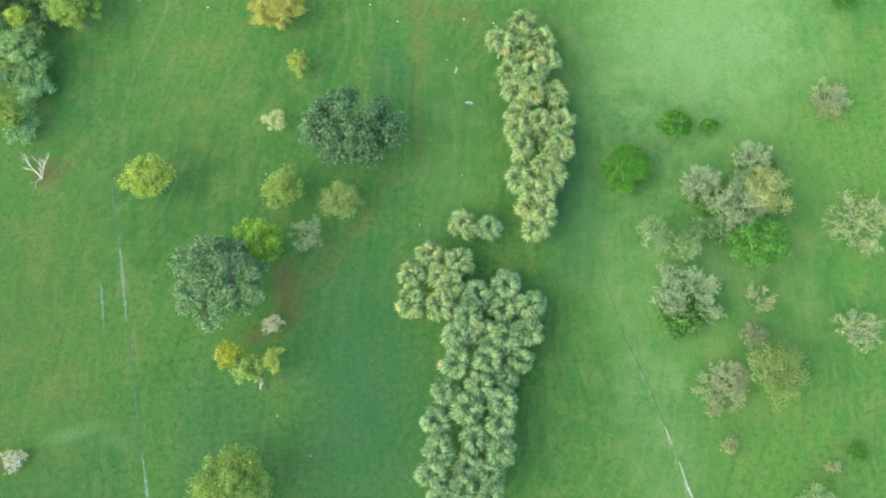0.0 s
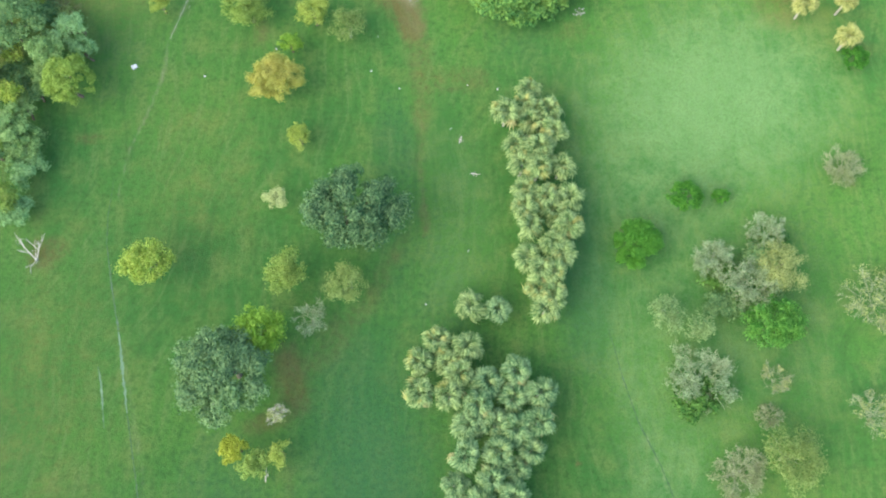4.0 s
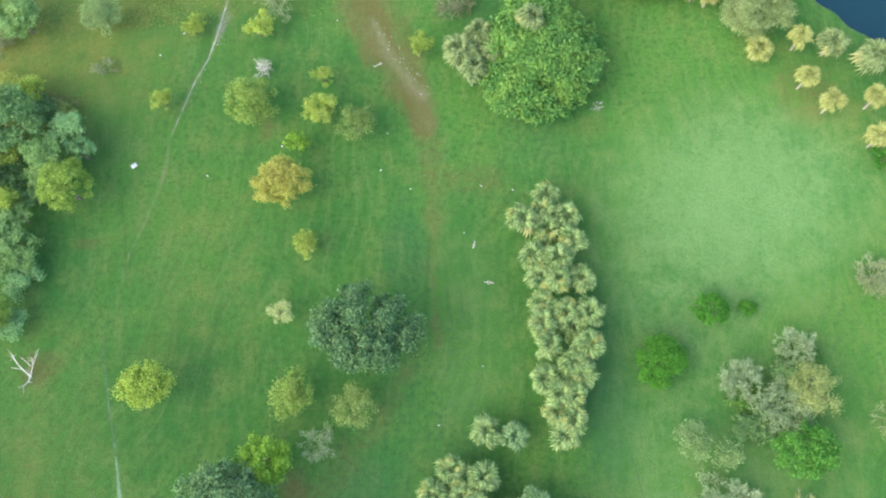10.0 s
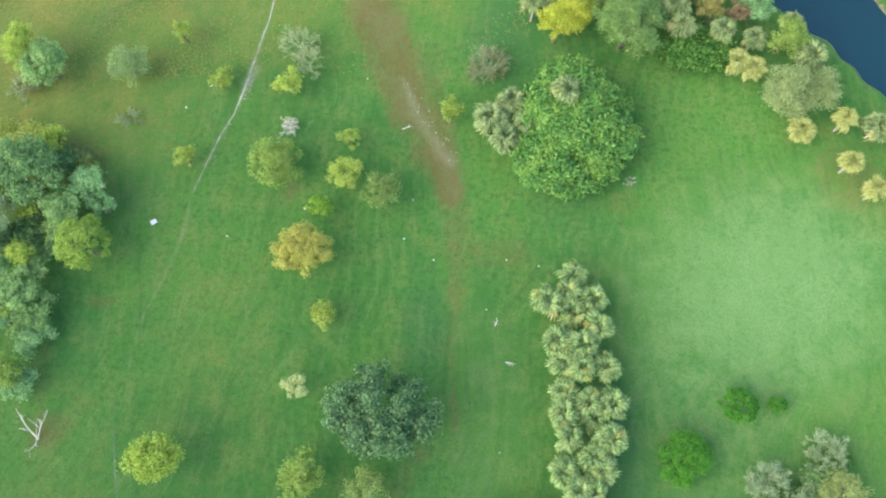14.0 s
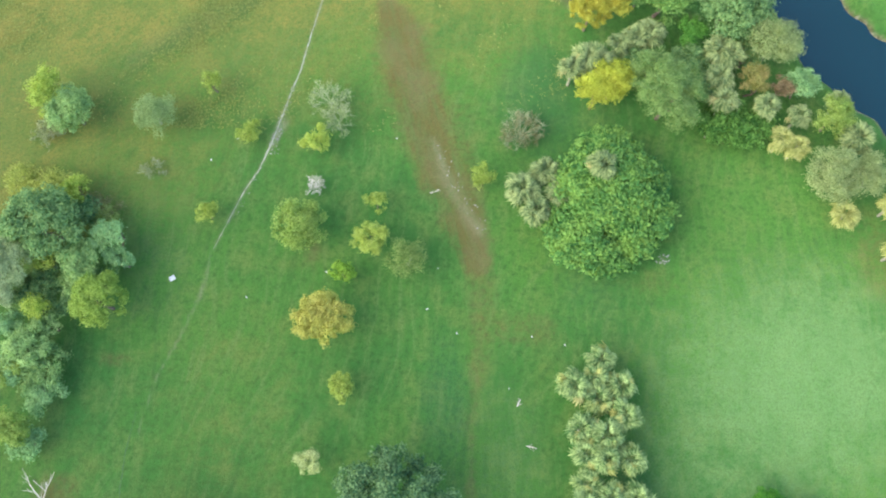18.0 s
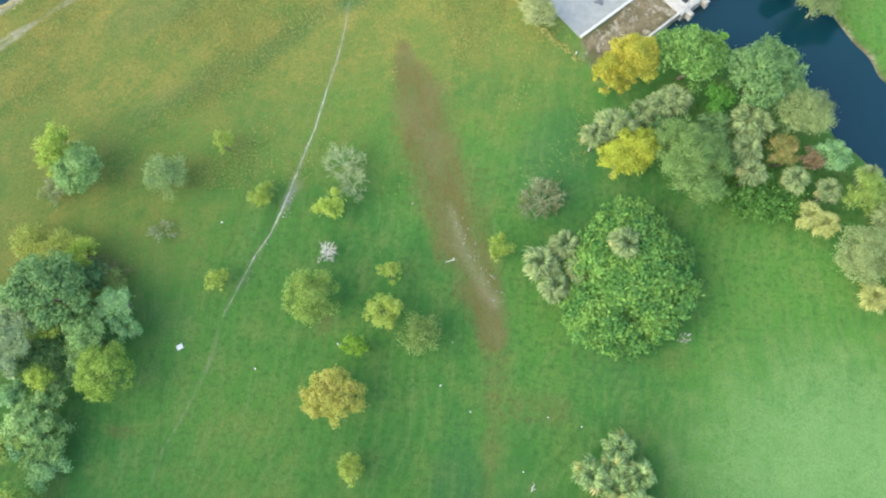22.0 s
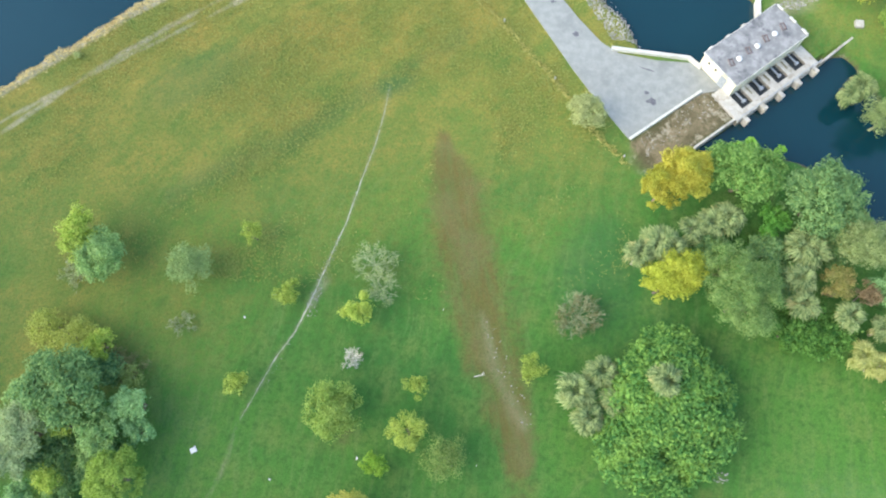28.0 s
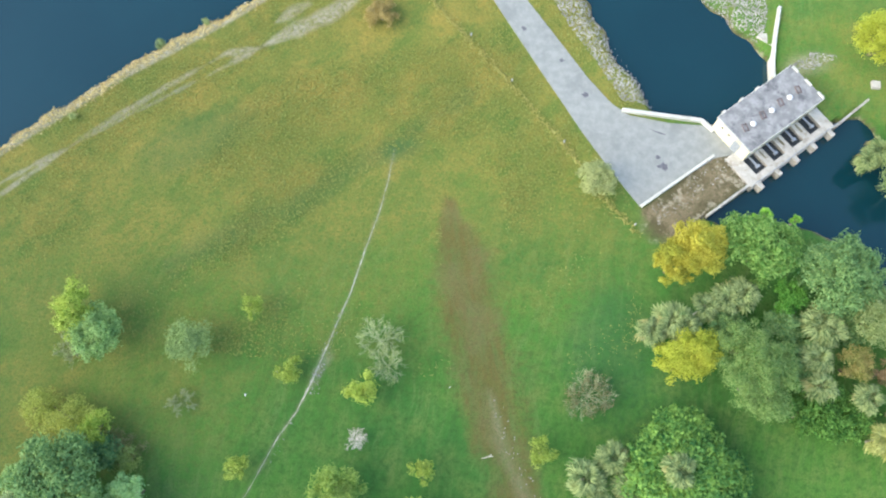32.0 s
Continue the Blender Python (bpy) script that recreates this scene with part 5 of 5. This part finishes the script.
broad(36.4, 82.8, 2.8, 1.35, "red")
broad(38.7, 83.3, 2.8, 1.96, "bluegreen")
broad(30.6, 78.8, 1.8, 3.18, "vine")
broad(28.0, 77.9, 1.8, 2.20, "vine")
broad(33.3, 78.2, 1.8, 2.32, "vine")

# canal bank
palm(35.5, 76.2, 3.2, 1.66, "bank_palm")
palm(37.1, 75.3, 3.2, 1.60, "bank_palm")
palm(37.8, 79.2, 3.2, 1.56, "grove_palm")
broad(41.5, 78.9, 3.0, 2.29, "olive")
palm(44.0, 76.6, 3.4, 2.13, "grove_palm")
palm(42.6, 81.0, 3.4, 1.53, "grove_palm")
broad(40.2, 71.7, 2.8, 2.98, "feather")
broad(44.2, 71.7, 2.8, 2.47, "feather")
palm(41.5, 67.4, 2.6, 1.71, "bank_palm")
palm(46.5, 68.3, 3.2, 1.46, "bank_palm")
palm(46.0, 63.0, 3.2, 1.43, "bank_palm")
palm(48.1, 59.6, 3.2, 1.48, "bank_palm")
palm(53.2, 59.7, 3.2, 1.48, "bank_palm")
palm(52.3, 54.8, 3.2, 1.52, "bank_palm")
palm(50.0, 67.3, 3.2, 1.86, "grove_palm")
palm(54.3, 65.0, 3.2, 2.24, "grove_palm")
broad(53.2, 52.7, 1.2, 1.54, "bush")

# far bank
broad(45.7, 110.1, 7.0, 3.2, "deepgreen")
broad(50.4, 113.2, 7.0, 3.4, "deepgreen")
palm(38.2, 108.9, 2.6, 1.76, "grove_palm")
palm(36.8, 107.6, 2.6, 1.43, "grove_palm")
broad(38.6, 122.9, 2.8, 3.02, "yellowlime")
broad(40.1, 104.6, 2.6, 2.23, "feather")
broad(43.2, 117.0, 2.8, 2.94, "olive")

# canal shore
broad(-47.7, 115.0, 0.5, 0.64, "feather")
broad(-55.4, 103.8, 0.5, 0.48, "feather")
broad(-42.8, 118.8, 0.5, 0.50, "feather")


# ---- small things ----
def litter(x, y, w, d, turn, label, name="litter"):
    bm = bmesh.new()
    box(bm, -w / 2, -d / 2, 0.0, w / 2, d / 2, 0.12, 0.03)
    rng = random.Random(int(x * 10))
    for v in bm.verts:
        v.co += Vector((rng.gauss(0, 0.03), rng.gauss(0, 0.03), rng.gauss(0, 0.012) if v.co.z > 0.06 else 0))
    ob = part(name, bm, PLASTIC)
    ob.matrix_world = pose(x, y, lawn(x, y) - 0.01, 0, 0, turn)
    return tagged(ob, label, "litter", "litter on the lawn")


litter(-31.8, 59.7, 0.62, 0.5, 35, "crumpled white plastic sheet lying on grass")
for x, y, s in ((-0.7, 54.1, 0.22), (-3.9, 56.7, 0.25), (-23.5, 57.7, 0.26), (5.3, 33.4, 0.18), (-15.6, 8.3, 0.2), (4.8, 48.3, 0.16), (7.3, 53.8, 0.2), (-7.9, 77.1, 0.18), (-15.0, 60.7, 0.3), (10.8, 53.0, 0.2), (-2.8, 61.3, 0.16), (0.2, 27.8, 0.16), (-12.3, 4.1, 0.18), (-26.4, 76.8, 0.3), (-29.2, 74.0, 0.3)):
    litter(x, y, s * 0.75, s * 0.45, x * 40, "small white scrap of litter on grass")


def fallen_branch(x, y, length, turn):
    bm = bmesh.new()
    rng = random.Random(int(y * 10))
    tube(bm, (-length / 2, 0, 0.06), (0.1, 0.06, 0.09), 0.05, 0.04, 6)
    tube(bm, (0.1, 0.06, 0.09), (length / 2, 0, 0.07), 0.04, 0.02, 6)
    for k in range(3):
        a = rng.uniform(-length * 0.3, length * 0.3)
        tube(bm, (a, 0.03, 0.08), (a + 0.25, rng.choice((-1, 1)) * 0.28, 0.12), 0.03, 0.015, 5)
    ob = part("fallen_branch", bm, PALE_WOOD)
    ob.matrix_world = pose(x, y, lawn(x, y), 0, 0, turn)
    return tagged(ob, "bleached fallen branch lying on grass", "branch", "fallen branches")


fallen_branch(7.0, 42.4, 1.1, -12)
fallen_branch(-17.2, 11.7, 1.3, 84)
fallen_branch(5.8, 46.8, 0.8, 60)
fallen_branch(-3.3, 70.4, 1.2, 15)
fallen_branch(-25.1, -0.9, 1.0, -60)
fallen_branch(-24.1, 21.1, 2.4, -50)
fallen_branch(-22.7, 19.6, 2.0, -65)

for x, y in ((-9.8, 120.2), (-4.3, 114.4), (2.4, 106.9), (11.0, 97.5)):
    post = thing("marker_post", x, y, lawn(x, y))
    boxed("shaft", (-0.07, -0.07, -0.2, 0.07, 0.07, 0.42), PLASTIC, post)
    boxed("cap", (-0.1, -0.1, 0.42, 0.1, 0.1, 0.48), PLASTIC, post)
    tagged(post, "white marker post in the grass strip", "post", "marker posts")


def tufts(name, spots, low, high, key, label, blades=5):
    """Loose tufts of grass and weeds as one mesh."""
    rng = np.random.default_rng(len(spots))
    n = len(spots)
    base = np.repeat(spots, blades, 0)
    tall = rng.uniform(low, high, n).repeat(blades)
    d = rng.normal(size=(n * blades, 3)) * (1, 1, 0.2)
    z = np.array([lawn(x, y) for x, y in spots]).repeat(blades)
    pts = np.column_stack([base, z + tall * 0.45]) + d * tall[:, None] * 0.35
    me = leaf_cloud(name, pts, d * 0.8 + (0, 0, 0.7), tall * rng.uniform(0.7, 1.2, n * blades), LEAVES[key], 0.4)
    return tagged(new(name, me), label, "grass", kind="stuff")


rng = np.random.default_rng(11)


def scatter_along(line, count):
    """Even random spots along a line on the plan."""
    run = np.r_[0, np.cumsum(np.hypot(*np.diff(line, axis=0).T))]
    at = rng.uniform(0, run[-1], count)
    return np.column_stack([np.interp(at, run, line[:, 0]), np.interp(at, run, line[:, 1])])


cloud = rng.uniform((-70, 78), (12, 130), (95000, 2))
dense = np.array([noise.noise((x * 0.05, y * 0.14, 7.0)) for x, y in cloud @ np.array([[0.73, -0.68], [0.68, 0.73]])])
wet = np.maximum.reduce([inside(cloud, WEST_CANAL), inside(cloud, BASIN)])
paved = inside(cloud, LEFT + RIGHT)
keep = (dense + rng.normal(size=len(cloud)) * 0.13 > 0.05 + (112 - cloud[:, 1] + 0.3 * cloud[:, 0]) * 0.008) & (wet < -1.5) & (paved < -0.4) & (near(cloud, [(-7.6, 99.0, 0), (-5.9, 86.0, 0), (-1.4, 70.5, 0)])[0] > 3.6)
tufts("meadow_weeds", cloud[keep], 0.08, 0.2, "weeds", "yellowish weeds and grass tufts of the meadow")
line = np.array([(-21.1, 130.9), (-15.4, 125.1), (-4.7, 114.3), (3.3, 105.8), (6.9, 100.7), (11.4, 96.7)])
spots = scatter_along(line, 1500) + rng.normal(size=(1500, 2)) * 0.24
tufts("tall_grass", spots, 0.10, 0.26, "tall_grass", "strip of tall dry grass along the road verge")
line = np.array([(-79, 85.4), (-63.8, 99.9), (-58.9, 104.6), (-55.5, 107.3), (-52.2, 111.1), (-46.9, 115.7), (-40.8, 120.5), (-30, 131.0)])
spots = scatter_along(line, 4200) + (0.55, -0.6) * rng.normal(1.1, 0.7, (4200, 1))
tufts("bank_grass", spots, 0.1, 0.28, "reeds", "dry tan reeds and grass along the canal edge")
